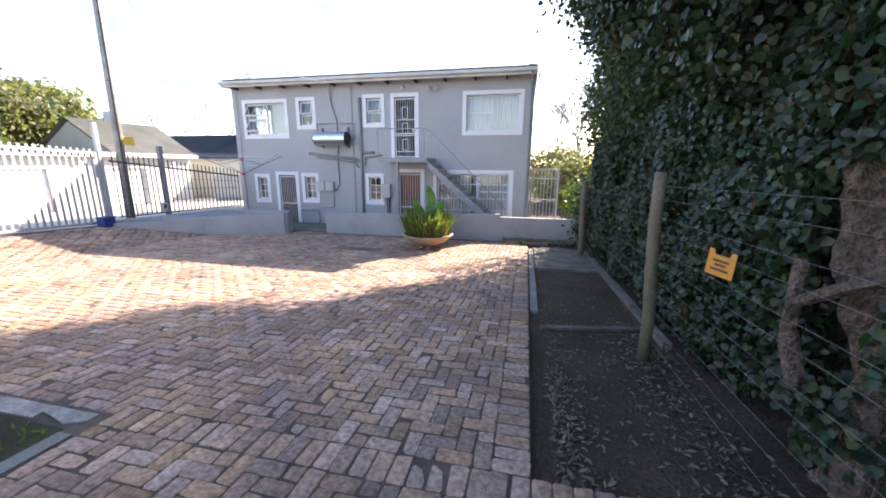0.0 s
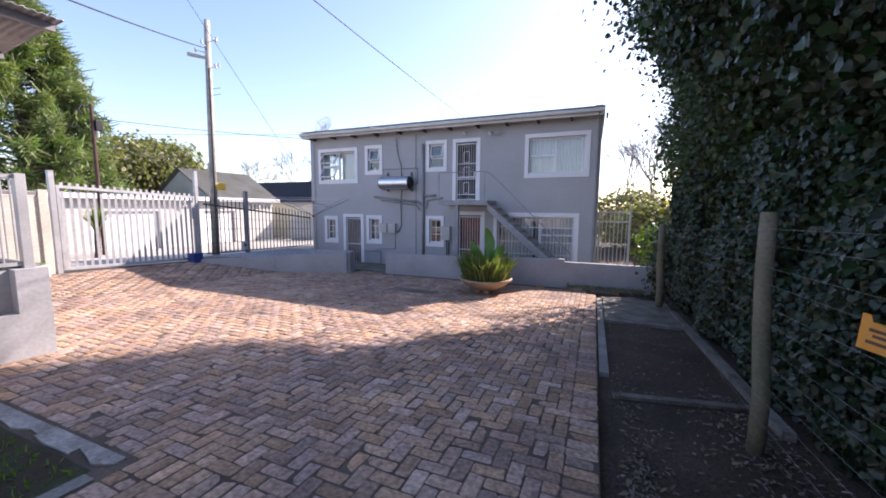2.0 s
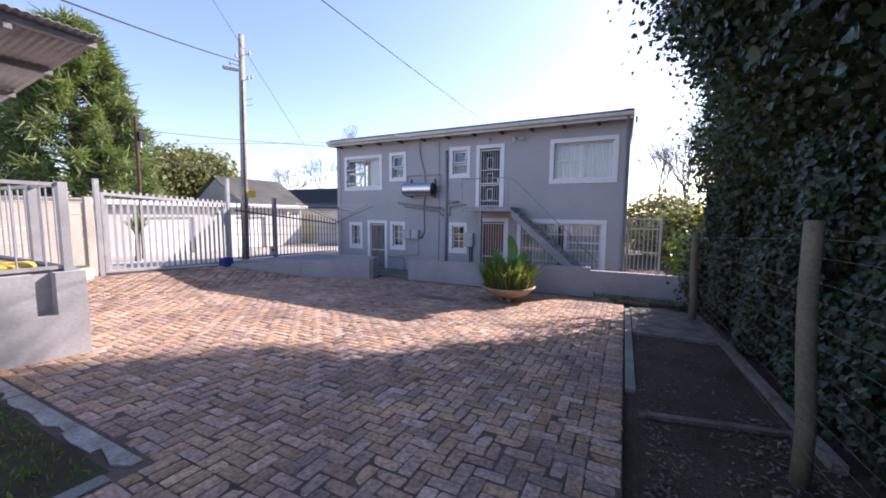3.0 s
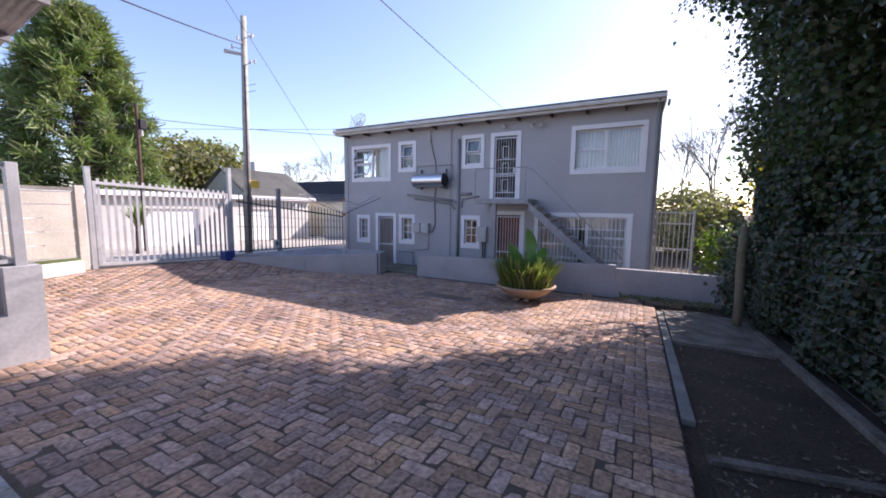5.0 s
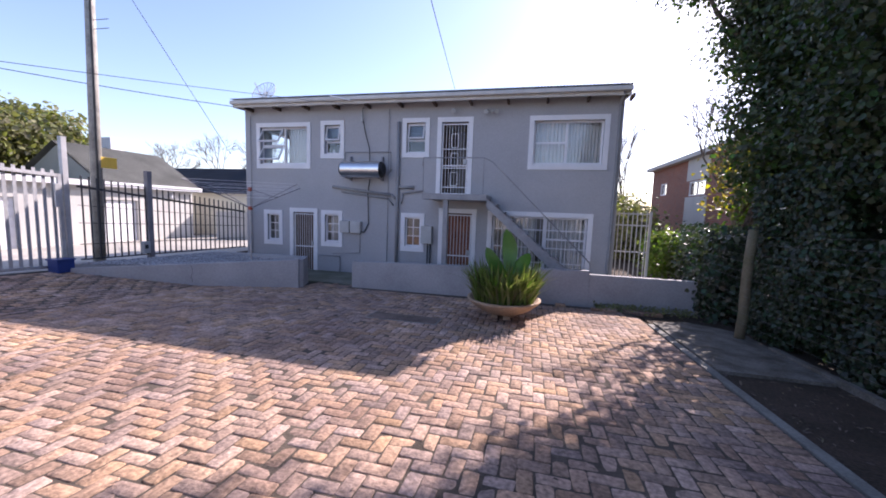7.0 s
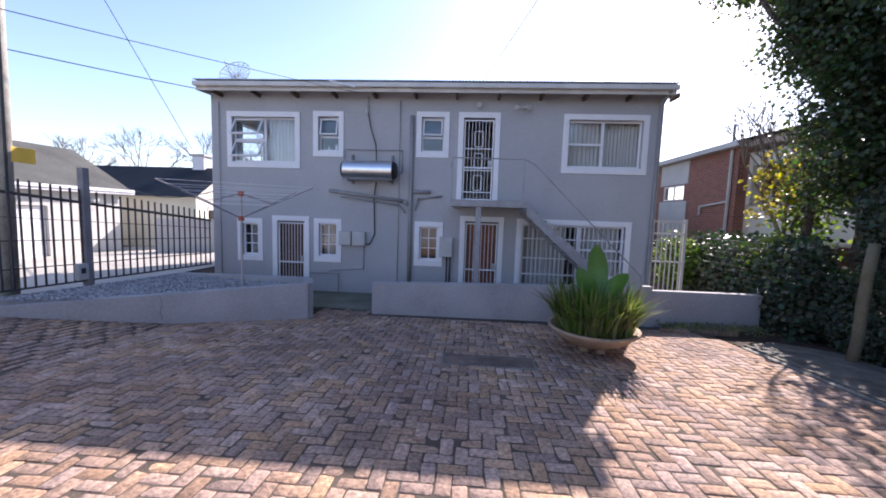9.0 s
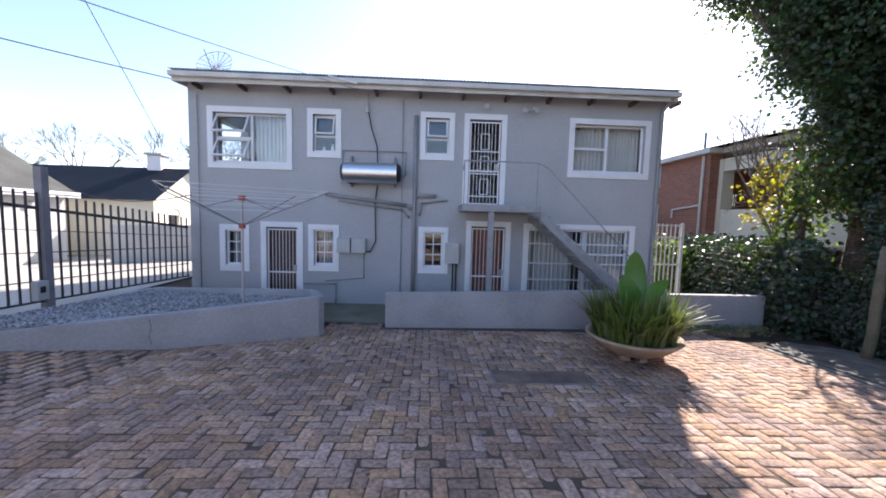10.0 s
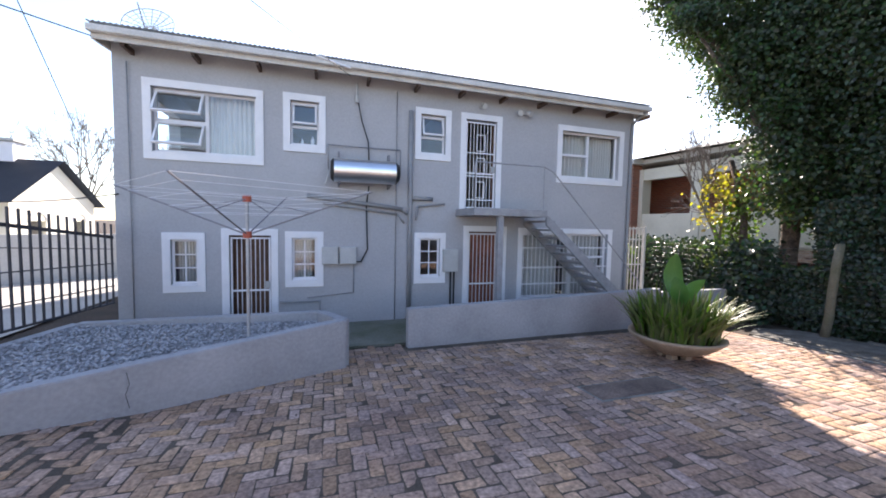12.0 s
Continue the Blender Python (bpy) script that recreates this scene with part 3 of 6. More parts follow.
dn = 0
def door(k, label, open_leaf, fancy=False, wood=None):
    global dn
    dn += 1
    a, b, c, d = inner(k)
    t = thing("door_%d" % dn, ((a + b) / 2, FY, c), label, "door", kind="structure")
    part("surround", surround(k), WHITE, t)
    bm = B()
    box(bm, a, a + 0.05, RY + 0.02, RY + 0.10, c, d)
    box(bm, b - 0.05, b, RY + 0.02, RY + 0.10, c, d)
    box(bm, a + 0.05, b - 0.05, RY + 0.02, RY + 0.10, d - 0.05, d)
    part("door_frame", bm, DOORWOOD, t)
    lf = B()
    if open_leaf:
        box(lf, a + 0.06, a + 0.10, RY + 0.12, RY + 0.85, c, d - 0.06, 0.005)
    else:
        box(lf, a + 0.055, b - 0.055, RY + 0.04, RY + 0.08, c + 0.01, d - 0.055, 0.004)
        nb = 7
        for i in range(nb):
            x = a + 0.055 + (b - a - 0.11) * i / nb
            box(lf, x + 0.012, x + (b - a - 0.11) / nb - 0.012, RY + 0.028, RY + 0.04, c + 0.03, d - 0.07, 0.003)
    leaf = part("door_leaf", lf, wood or DOORWOOD, t, "wooden door leaf")
    g = B()
    y = FY + 0.035
    box(g, a + 0.015, a + 0.045, y - 0.015, y + 0.015, c + 0.03, d - 0.04)
    box(g, b - 0.045, b - 0.015, y - 0.015, y + 0.015, c + 0.03, d - 0.04)
    box(g, a + 0.045, b - 0.045, y - 0.015, y + 0.015, d - 0.07, d - 0.04)
    box(g, a + 0.045, b - 0.045, y - 0.015, y + 0.015, c + 0.03, c + 0.06)
    gate = part("security_gate", g, WHITE, t, "white barred security gate")
    n = 7
    for i in range(n):
        x = a + 0.045 + (b - a - 0.09) * (i + 1) / (n + 1)
        part("bar", rod(B(), (x, y, c + 0.06), (x, y, d - 0.07), 0.008, None, 6), WHITE, gate)
    part("rail", box(B(), a + 0.045, b - 0.045, y - 0.024, y - 0.01, c + 0.80, c + 0.835), WHITE, gate)
    part("lock_box", box(B(), b - 0.12, b - 0.03, y - 0.05, y - 0.02, c + 0.85, c + 0.99, 0.006), STEEL, gate)
    if fancy:
        for zc in (c + 0.45, c + 0.98, c + 1.5):
            bm = B()
            xm = (a + b) / 2
            box(bm, a + 0.045, b - 0.045, y - 0.026, y - 0.012, zc - 0.24, zc - 0.215)
            for s in (-1, 1):
                box(bm, xm + s * 0.10 - 0.008, xm + s * 0.10 + 0.008, y - 0.03, y - 0.012, zc - 0.18, zc + 0.18)
                box(bm, xm - 0.092, xm + 0.092, y - 0.03, y - 0.012, zc + s * 0.18 - 0.008, zc + s * 0.18 + 0.008)
            part("scroll_panel", bm, WHITE, gate)


door("ud", "upper white framed door behind an ornate barred gate", True, True)
door("ld", "ground floor dark slatted door behind white security gate", False)
door("ld2", "ground floor red-brown door behind white security gate", False, False, REDDOOR)

# outside stair
stair = thing("outside_stair", (-3.2, 12.1, -0.6), "grey painted steel outside stair with landing and handrails", "stair")
part("landing", box(B(), -4.78, -3.12, 11.55, FY - 0.005, 1.74, 1.89, 0.01), RAILGREY, stair)
part("landing_post", box(B(), -4.22, -4.10, 11.60, 11.72, -0.55, 1.738, 0.006), RAILGREY, stair)
SX0, SZ0, SX1, SZ1 = -3.12, 1.80, -0.62, -0.50
for y in (11.60, 12.52):
    bm = B()
    lo = [(SX0, y, SZ0 - 0.22), (SX0, y, SZ0), (SX1 + 0.1, y, SZ1 + 0.1), (SX1 - 0.1, y, SZ1 - 0.05)]
    v = [bm.verts.new((p[0], p[1] + s, p[2])) for s in (-0.025, 0.025) for p in lo]
    bm.faces.new(v[:4]), bm.faces.new(v[7:3:-1])
    for i in range(4):
        bm.faces.new((v[i], v[i + 4], v[(i + 1) % 4 + 4], v[(i + 1) % 4]))
    bmesh.ops.recalc_face_normals(bm, faces=bm.faces)
    part("stringer", bm, RAILGREY, stair)
for i in range(12):
    k = (i + 0.6) / 12.5
    x, z = SX0 + (SX1 - SX0) * k, SZ0 + (SZ1 - SZ0) * k
    part("tread", box(B(), x - 0.13, x + 0.13, 11.63, 12.49, z - 0.06, z - 0.015, 0.004), RAILGREY, stair)
RAIL_Y, RAIL_X, RAIL_Z = 11.57, -4.76, 2.78
part("handrail", rods(B(), [(RAIL_X - 0.03, RAIL_Y, RAIL_Z - 0.2), (RAIL_X, RAIL_Y, RAIL_Z), (SX0 - 0.1, RAIL_Y, RAIL_Z), (SX0 + 0.12, RAIL_Y, RAIL_Z - 0.1), (SX1, RAIL_Y, 0.35), (SX1 + 0.02, RAIL_Y, 0.2)], 0.015, 8), RAILGREY, stair, "thin grey steel handrail")
for x, z0, z1 in ((RAIL_X, 1.89, RAIL_Z), (SX0 - 0.1, 1.89, RAIL_Z), (SX1, -0.45, 0.35)):
    part("baluster", rod(B(), (x, RAIL_Y, z0), (x, RAIL_Y, z1), 0.011, None, 6), RAILGREY, stair)

# solar geyser, pipes, boxes and lamps on the front wall
tank = thing("water_heater_tank", (-6.8, 12.3, 2.55), "shiny steel horizontal water heater tank on the wall", "water heater")
bm = rod(B(), (-7.40, 12.30, 2.55), (-6.22, 12.30, 2.55), 0.225, None, 28, False)
part("barrel", bm, CHROME, tank, "", True)
for x0, x1, r0, r1 in ((-7.46, -7.40, 0.17, 0.228), (-6.22, -6.14, 0.228, 0.17)):
    part("end_cap", rod(B(), (x0, 12.30, 2.55), (x1, 12.30, 2.55), r0, r1, 28), BLACK, tank)
for x in (-7.3, -6.3):
    bm = B()
    box(bm, x - 0.02, x + 0.02, 12.54, FY, 2.25, 2.95)
    box(bm, x - 0.02, x + 0.02, 12.2, 12.54, 2.29, 2.32)
    part("bracket", bm, GREYSTEEL, tank)
part("valve", rods(B(), [(-7.45, 12.5, 2.8), (-7.45, 12.5, 2.62), (-7.55, 12.5, 2.30)], 0.02), STEEL, tank)
PY = FY - 0.055


def pipe(pts, r, label, name="wall_pipe", material=None, group="wall pipes"):
    bm = B()
    rods(bm, pts, r, 10)
    for p in pts[1:-1]:
        bmesh.ops.create_icosphere(bm, subdivisions=1, radius=r * 1.15, matrix=Matrix.Translation(p))
    return single(name, bm, material or PIPE, label, "pipe", group, smooth=True)


pipe([(-5.83, PY, 3.92), (-5.83, PY, -0.6)], 0.05, "grey painted vertical soil pipe on the wall")
pipe([(-7.90, PY, 2.06), (-6.0, PY, 1.85), (-5.88, PY, 1.76)], 0.045, "grey painted waste pipe sloping along the wall")
pipe([(-7.6, PY, 1.92), (-6.1, PY, 1.74), (-5.95, PY, 1.56)], 0.022, "thin grey waste pipe sloping along the wall")
pipe([(-5.78, PY, 2.09), (-5.33, PY, 2.09)], 0.045, "short grey pipe stub joining the soil pipe")
pipe([(-5.7, PY, 1.62), (-5.66, PY, 1.92), (-5.05, PY, 2.0)], 0.022, "thin grey waste pipe under the upper window")
pipe([(-7.5, PY, 2.6), (-7.5, PY, 3.08), (-6.05, PY, 3.08), (-6.05, PY, 2.55), (-6.15, PY, 2.5)], 0.012, "thin grey pipe looped round the tank")
pipe([(-6.13, PY + 0.02, 4.28), (-6.13, PY + 0.02, -0.6)], 0.010, "thin conduit down the grey wall")
pipe([(-10.78, PY + 0.02, 4.2), (-10.78, PY + 0.02, -0.6)], 0.010, "thin conduit down the grey wall")
pipe([(-8.4, PY, -0.05), (-7.65, PY, -0.05), (-7.65, PY, -0.6)], 0.016, "thin water pipe low on the grey wall")
pipe([(-7.0, PY + 0.02, 0.7), (-7.0, PY + 0.02, 0.1), (-7.9, PY + 0.02, 0.02)], 0.010, "thin conduit below the meter boxes")
pipe([(-4.88, PY, 0.5), (-4.88, PY, -0.6)], 0.018, "dark conduit below the small box", material=BLACK)
pipe([(-4.80, PY, 0.5), (-4.80, PY, -0.6)], 0.018, "dark conduit below the small box", material=BLACK)
pipe([(-6.7, PY, 2.3), (-6.75, PY, 1.9), (-6.72, PY, 1.0), (-6.85, PY, 0.74), (-6.97, PY, 0.74)], 0.014, "black cable hanging down the grey wall", "wall_cable", BLACK, "wall cables")
pipe([(-6.95, PY, 4.1), (-6.85, PY, 3.6), (-6.72, PY, 3.2), (-6.7, PY, 2.76)], 0.012, "black cable hanging down the grey wall", "wall_cable", BLACK, "wall cables")


def wall_box(x0, x1, z0, z1, label):
    t = thing("meter_box", ((x0 + x1) / 2, FY, z0), label, "electrical box", "boxes on the wall")
    part("case", box(B(), x0, x1, FY - 0.14, FY - 0.002, z0, z1, 0.008), BOXGREY, t)
    part("cover", box(B(), x0 + 0.012, x1 - 0.012, FY - 0.155, FY - 0.141, z0 + 0.012, z1 - 0.012, 0.005), BOXGREY, t)


wall_box(-7.62, -7.31, 0.70, 1.05, "pale grey metal meter box on the wall")
wall_box(-7.28, -6.95, 0.70, 1.05, "pale grey metal meter box on the wall")
wall_box(-5.07, -4.74, 0.50, 1.0, "pale grey upright box on the wall")


def spot(x, z, twin):
    t = thing("floodlight", (x, FY, z), "small white outdoor lamp under the eaves" if not twin else "twin white floodlight with sensor under the eaves", "lamp")
    part("base", rod(B(), (x, FY - 0.03, z), (x, FY - 0.001, z), 0.045, None, 12), BOXGREY, t)
    for s in ((-1, 1) if twin else (0,)):
        part("arm", rod(B(), (x, FY - 0.03, z), (x + s * 0.09, FY - 0.10, z - 0.01), 0.012, None, 6), BOXGREY, t)
        part("lamp_head", rod(B(), (x + s * 0.10, FY - 0.09, z + 0.02), (x + s * 0.14, FY - 0.22, z - 0.05), 0.035, 0.06, 14), BOXGREY, t)


spot(-4.22, 4.2, False)
spot(-3.2, 4.15, True)
bk = thing("cable_bracket", (-6.95, FY, 4.1), "small steel cable bracket under the eaves", "bracket")
part("arm", rods(B(), [(-6.95, FY, 4.35), (-6.95, FY - 0.08, 4.3), (-6.95, FY - 0.08, 4.08)], 0.018), STEEL, bk)
part("insulator", rod(B(), (-6.95, FY - 0.08, 4.08), (-6.95, FY - 0.08, 3.95), 0.035, None, 10), BOXGREY, bk)
dish = thing("satellite_dish", (-10.6, 13.1, 4.62), "pale round mesh satellite dish on the roof", "satellite dish")
DISH = Matrix.Translation((-10.6, 13.1, 5.0)) @ Matrix.Rotation(radians(62), 4, "X")
bm = B()
for k in range(1, 7):
    q = k / 6 * 0.40
    rods(bm, [DISH @ Vector((q * math.cos(a * math.pi / 12), q * math.sin(a * math.pi / 12), q * q * 0.55)) for a in range(25)], 0.010 if k == 6 else 0.005, 4)
for a in range(16):
    ca, sa = math.cos(a * math.pi / 8), math.sin(a * math.pi / 8)
    rods(bm, [DISH @ Vector((q * ca, q * sa, q * q * 0.55)) for q in (0.03, 0.2, 0.40)], 0.008, 4)
part("reflector", bm, OFFWHITE, dish, "pale open mesh reflector")
part("mast", rod(B(), (-10.6, 13.12, 4.62), (-10.6, 13.12, 5.0), 0.02), STEEL, dish)
part("feed_arm", rod(B(), (-10.6, 13.0, 4.78), (-10.6, 12.62, 5.2), 0.012), STEEL, dish)
single("white_batten", rod(B(), (-7.72, 12.118, 4.56), (-7.1, 12.118, 4.42), 0.018, None, 6), WHITE, "thin white stick hung from the gutter", "batten")

# ---------------------------------------------------------------- low walls and planter
def low_wall(name, a, b, top0, top1, label, width=0.16):
    L = math.hypot(b[0] - a[0], b[1] - a[1])
    d = ((b[0] - a[0]) / L, (b[1] - a[1]) / L)
    bm = beam(B(), a, b, width, lambda x, y: gz(x, y) - 0.3, lambda x, y: top0 + (top1 - top0) * ((x - a[0]) * d[0] + (y - a[1]) * d[1]) / L)
    bmesh.ops.bevel(bm, geom=[e for e in bm.edges if all(f.normal.z > -0.5 for f in e.link_faces)], offset=0.012, segments=2, affect="EDGES")
    return single(name, bm, GREY_LOW, label, "wall", "low garden walls", "structure")


PA, PB, PC, PD = (-7.30, 10.05), (-7.62, 10.75), (-10.85, 11.2), (-11.75, 8.25)
low_wall("planter_wall_front", PD, PA, -0.06, 0.20, "low grey plastered planter wall with a crack")
cx_, cy_ = (PD[0] + (PA[0] - PD[0]) * 0.52, PD[1] + (PA[1] - PD[1]) * 0.52)
ck = B()
rods(ck, [(cx_ + 0.032, cy_ - 0.076, 0.02), (cx_ + 0.05, cy_ - 0.068, -0.10), (cx_ + 0.02, cy_ - 0.081, -0.2), (cx_ + 0.045, cy_ - 0.071, -0.34)], 0.003, 5)
single("wall_crack", ck, DARKSTEEL, "thin dark crack in the planter wall", "crack", kind="structure")
low_wall("planter_wall_side", PA, PB, 0.195, 0.17, "low grey plastered planter wall at the path")
low_wall("planter_wall_back", PB, PC, 0.165, 0.06, "low grey plastered planter wall near the house")
low_wall("planter_wall_fence", PC, PD, 0.055, -0.02, "low grey kerb wall below the fence")
rng = np.random.default_rng(4)
bm = slab(B(), [PA, PB, PC, PD], lambda x, y: gz(x, y) - 0.2, 0.02)
single("planter_bed", bm, GRAVEL, "grey gravel bed filling the raised planter", "gravel bed", kind="structure")
def in_poly(x, y, poly):
    c = False
    for (xa, ya), (xb, yb) in zip(poly, poly[1:] + poly[:1]):
        if (ya > y) != (yb > y) and x < (xb - xa) * (y - ya) / (yb - ya) + xa:
            c = not c
    return c
STONE = np.array([(1, 0, 0), (0, 1, 0), (-1, 0, 0), (0, -1, 0), (0, 0, 1), (0, 0, -1)], float)
STF = np.array([(0, 1, 4), (1, 2, 4), (2, 3, 4), (3, 0, 4), (1, 0, 5), (2, 1, 5), (3, 2, 5), (0, 3, 5)])
def pebbles(name, pts, size, material, label, category):
    n = len(pts)
    s = size * rng.uniform(0.5, 1.3, (n, 1, 3)) * np.array((1, 1, 0.6))
    a = rng.uniform(0, 6.28, n)
    c, q = np.cos(a), np.sin(a)
    v = STONE[None] * s + rng.normal(0, size * 0.12, (n, 6, 3))
    v = np.stack([v[..., 0] * c[:, None] - v[..., 1] * q[:, None], v[..., 0] * q[:, None] + v[..., 1] * c[:, None], v[..., 2]], -1) + pts[:, None]
    f = (np.arange(n)[:, None, None] * 6 + STF[None]).reshape(-1, 3)
    return tagged(quads(name, v.reshape(-1, 3), f, material), label, category, kind="stuff")
pts = [(x, y, 0.03) for x, y in rng.uniform((-12, 8.4), (-7.2, 11.3), (9000, 2)) if in_poly(x, y, [PA, PB, PC, PD])]
pebbles("gravel", np.array(pts), 0.028, GRAVEL, "loose pale grey gravel in the planter", "gravel")
W1, W2, W3 = (-6.26, 10.74), (-0.72, 10.92), (1.42, 11.05)
low_wall("garden_wall_long", W1, W2, 0.14, 0.27, "low grey plastered garden wall before the house")
low_wall("garden_wall_short", W2, W3, 0.19, 0.17, "low grey plastered garden wall with a stepped top")

single("yard_path", slab(B(), [(HX0, 11.0), (1.6, 11.0), (1.6, FY + 0.4), (HX0, FY + 0.4)], -0.8, lambda x, y: -0.515 - 0.01 * (y - 11)), MOSSPATH, "mossy concrete path along the house front", "path", kind="structure")
# rotary clothes line in the planter
cl = thing("rotary_clothes_line", (-8.46, 9.85, 0.02), "rotary clothes line with folded arms on a steel pole", "clothes line")
part("pole", rod(B(), (-8.46, 9.85, 0.02), (-8.46, 9.85, 1.82), 0.02, None, 10), STEEL, cl)
for z in (1.36, 1.80):
    part("hub", rod(B(), (-8.46, 9.85, z - 0.04), (-8.46, 9.85, z + 0.04), 0.05, None, 12), RED, cl, "orange-red plastic hub")
tips = []
for i in range(4):
    an = radians(-12 + 90 * i)
    p = Vector((-8.46 + 1.5 * math.cos(an), 9.85 + 1.5 * math.sin(an), 1.92))
    tips.append(p)
    part("arm", rod(B(), (-8.46, 9.85, 1.36), p, 0.010, None, 6), GREYSTEEL, cl)
    part("stay", rod(B(), (-8.46, 9.85, 1.80), Vector((-8.46, 9.85, 1.36)).lerp(p, 0.5), 0.006, None, 5), GREYSTEEL, cl)
for k in (0.45, 0.6, 0.75, 0.9, 1.0):
    c0 = Vector((-8.46, 9.85, 1.36))
    q = [c0.lerp(p, k) for p in tips]
    part("line", rods(B(), q + q[:1], 0.0025, 4), WHITE, cl, "white washing line")

# bowl planter
bowl = thing("bowl_planter", (-2.43, 9.04, gz(-2.43, 9.04)), "wide terracotta bowl planter with green strap-leaved plants", "planter")
bx, by, bz = -2.43, 9.04, gz(-2.43, 9.04)
prof = [(0.16, 0.07), (0.32, 0.11), (0.48, 0.19), (0.60, 0.29), (0.655, 0.34), (0.655, 0.365), (0.60, 0.365), (0.54, 0.31), (0.0, 0.29)]
bm = B()
ring0 = None
for r, z in prof:
    ring = [bm.verts.new((bx + max(r, 0.001) * math.cos(a * math.pi / 18), by + max(r, 0.001) * math.sin(a * math.pi / 18), bz + z)) for a in range(36)]
    if ring0:
        for i in range(36):
            bm.faces.new((ring0[i], ring0[(i + 1) % 36], ring[(i + 1) % 36], ring[i]))
    ring0 = ring
part("bowl", bm, TERRA, bowl, "pale terracotta bowl", True)
for a in range(4):
    p = (bx + 0.16 * math.cos(a * 1.57 + 0.5), by + 0.16 * math.sin(a * 1.57 + 0.5))
    part("foot", box(B(), p[0] - 0.06, p[0] + 0.06, p[1] - 0.05, p[1] + 0.05, bz - 0.02, bz + 0.10, 0.01), TERRA, bowl)


def straps(rng, c, n, r0, length, lift, width):
    """Arching strap leaves from a clump."""
    v, f = [], []
    for i in range(n):
        a, r = rng.uniform(0, 6.283), r0 * math.sqrt(rng.uniform())
        p0 = Vector((c[0] + r * math.cos(a), c[1] + r * math.sin(a), c[2]))
        aa = a + rng.normal(0, 0.5)
        out, L, w = rng.uniform(0.08, 0.72), length * rng.uniform(0.6, 1.15), width * rng.uniform(0.7, 1.3)
        side = Vector((-math.sin(aa), math.cos(aa), 0)) * w
        b = len(v)
        for k in range(5):
            t = k / 4
            q = p0 + Vector((math.cos(aa), math.sin(aa), 0)) * (L * out * t * (0.5 + 0.5 * t)) + Vector((0, 0, L * lift * (t - out * 0.55 * t * t)))
            ww = (0.8, 1, 0.9, 0.6, 0.08)[k]
            v += [q - side * ww, q + side * ww]
            if k:
                f.append((b + 2 * k - 2, b + 2 * k - 1, b + 2 * k + 1, b + 2 * k))
    return v, [], f


part("strap_leaves", straps(rng, (bx, by, bz + 0.31), 1000, 0.54, 0.80, 0.95, 0.017), STRAP, bowl, "dense green strap leaves", True)


def broad_leaf(base, tip, width, curl):
    base, tip = Vector(base), Vector(tip)
    d = tip - base
    s = d.cross(Vector((0.35, 1, 0.1))).normalized()
    u = s.cross(d).normalized()
    v, f = [], []
    N = 10
    for k in range(N + 1):
        t = k / N
        w = width * math.sin(math.pi * min(1, 0.06 + t * 0.94)) ** 0.6
        p = base + d * t + u * curl * math.sin(math.pi * t)
        v += [p - s * w + u * w * 0.35, p, p + s * w + u * w * 0.35]
        if k:
            b = 3 * k
            f += [(b - 3, b - 2, b + 1, b), (b - 2, b - 1, b + 2, b + 1)]
    return v, [], f


for base, tip, w_, c_ in (((bx + 0.05, by, bz + 0.85), (bx - 0.02, by + 0.05, bz + 1.60), 0.15, 0.08), ((bx - 0.02, by - 0.1, bz + 0.75), (bx - 0.33, by - 0.2, bz + 1.28), 0.13, -0.08), ((bx + 0.1, by, bz + 0.75), (bx + 0.42, by - 0.1, bz + 1.2), 0.12, 0.07)):
    lf = part("broad_leaf", broad_leaf(base, tip, w_, c_), BIGLEAF, bowl, "broad glossy banana-like leaf", True)
    part("stalk", rod(B(), (bx, by, bz + 0.3), base, 0.016, 0.01, 6), STRAP, lf)

# ---------------------------------------------------------------- gate, fence and poles on the street side
GL, GR = (-11.75, 4.90), (-12.0, 8.45)


def gate_post(p, top, label):
    z = gz(*p)
    t = thing("gate_post", (p[0], p[1], z), label, "gate post", "gate posts")
    part("post", box(B(), p[0] - 0.05, p[0] + 0.05, p[1] - 0.05, p[1] + 0.05, z - 0.05, top, 0.006), STEEL, t)
    part("cap", box(B(), p[0] - 0.055, p[0] + 0.055, p[1] - 0.055, p[1] + 0.055, top, top + 0.012), STEEL, t)
    return t


def lerp2(a, b, k):
    return (a[0] + (b[0] - a[0]) * k, a[1] + (b[1] - a[1]) * k)


gate_post(GL, 2.43, "grey galvanised steel gate post beside the wall")
gate_post(GR, 2.76, "tall grey galvanised steel gate post")
gt = thing("sliding_gate", (*lerp2(GL, GR, 0.5), gz(-11.9, 6.6)), "grey galvanised palisade sliding gate, closed", "gate")
ga, gb = lerp2(GL, GR, 0.03), lerp2(GL, GR, 0.97)
zb = lambda x, y: gz(x, y) + 0.07
for n_, z0, z1 in (("bottom_rail", 0.06, 0.12), ("top_rail", 2.02, 2.09)):
    part(n_, beam(B(), ga, gb, 0.05, lambda x, y: gz(x, y) + z0, lambda x, y: gz(x, y) + z1), STEEL, gt)
for k in (0.0, 1.0):
    p = lerp2(ga, gb, k)
    part("stile", box(B(), p[0] - 0.03, p[0] + 0.03, p[1] - 0.03, p[1] + 0.03, gz(*p) + 0.06, gz(*p) + 2.09), STEEL, gt)
NG = 21
for i in range(NG):
    p = lerp2(ga, gb, (i + 0.6) / (NG + 0.2))
    z = gz(*p)
    bm = box(B(), p[0] - 0.036, p[0] - 0.028, p[1] - 0.03, p[1] + 0.03, z + 0.10, z + 2.16)
    part("picket", bm, STEEL, gt)
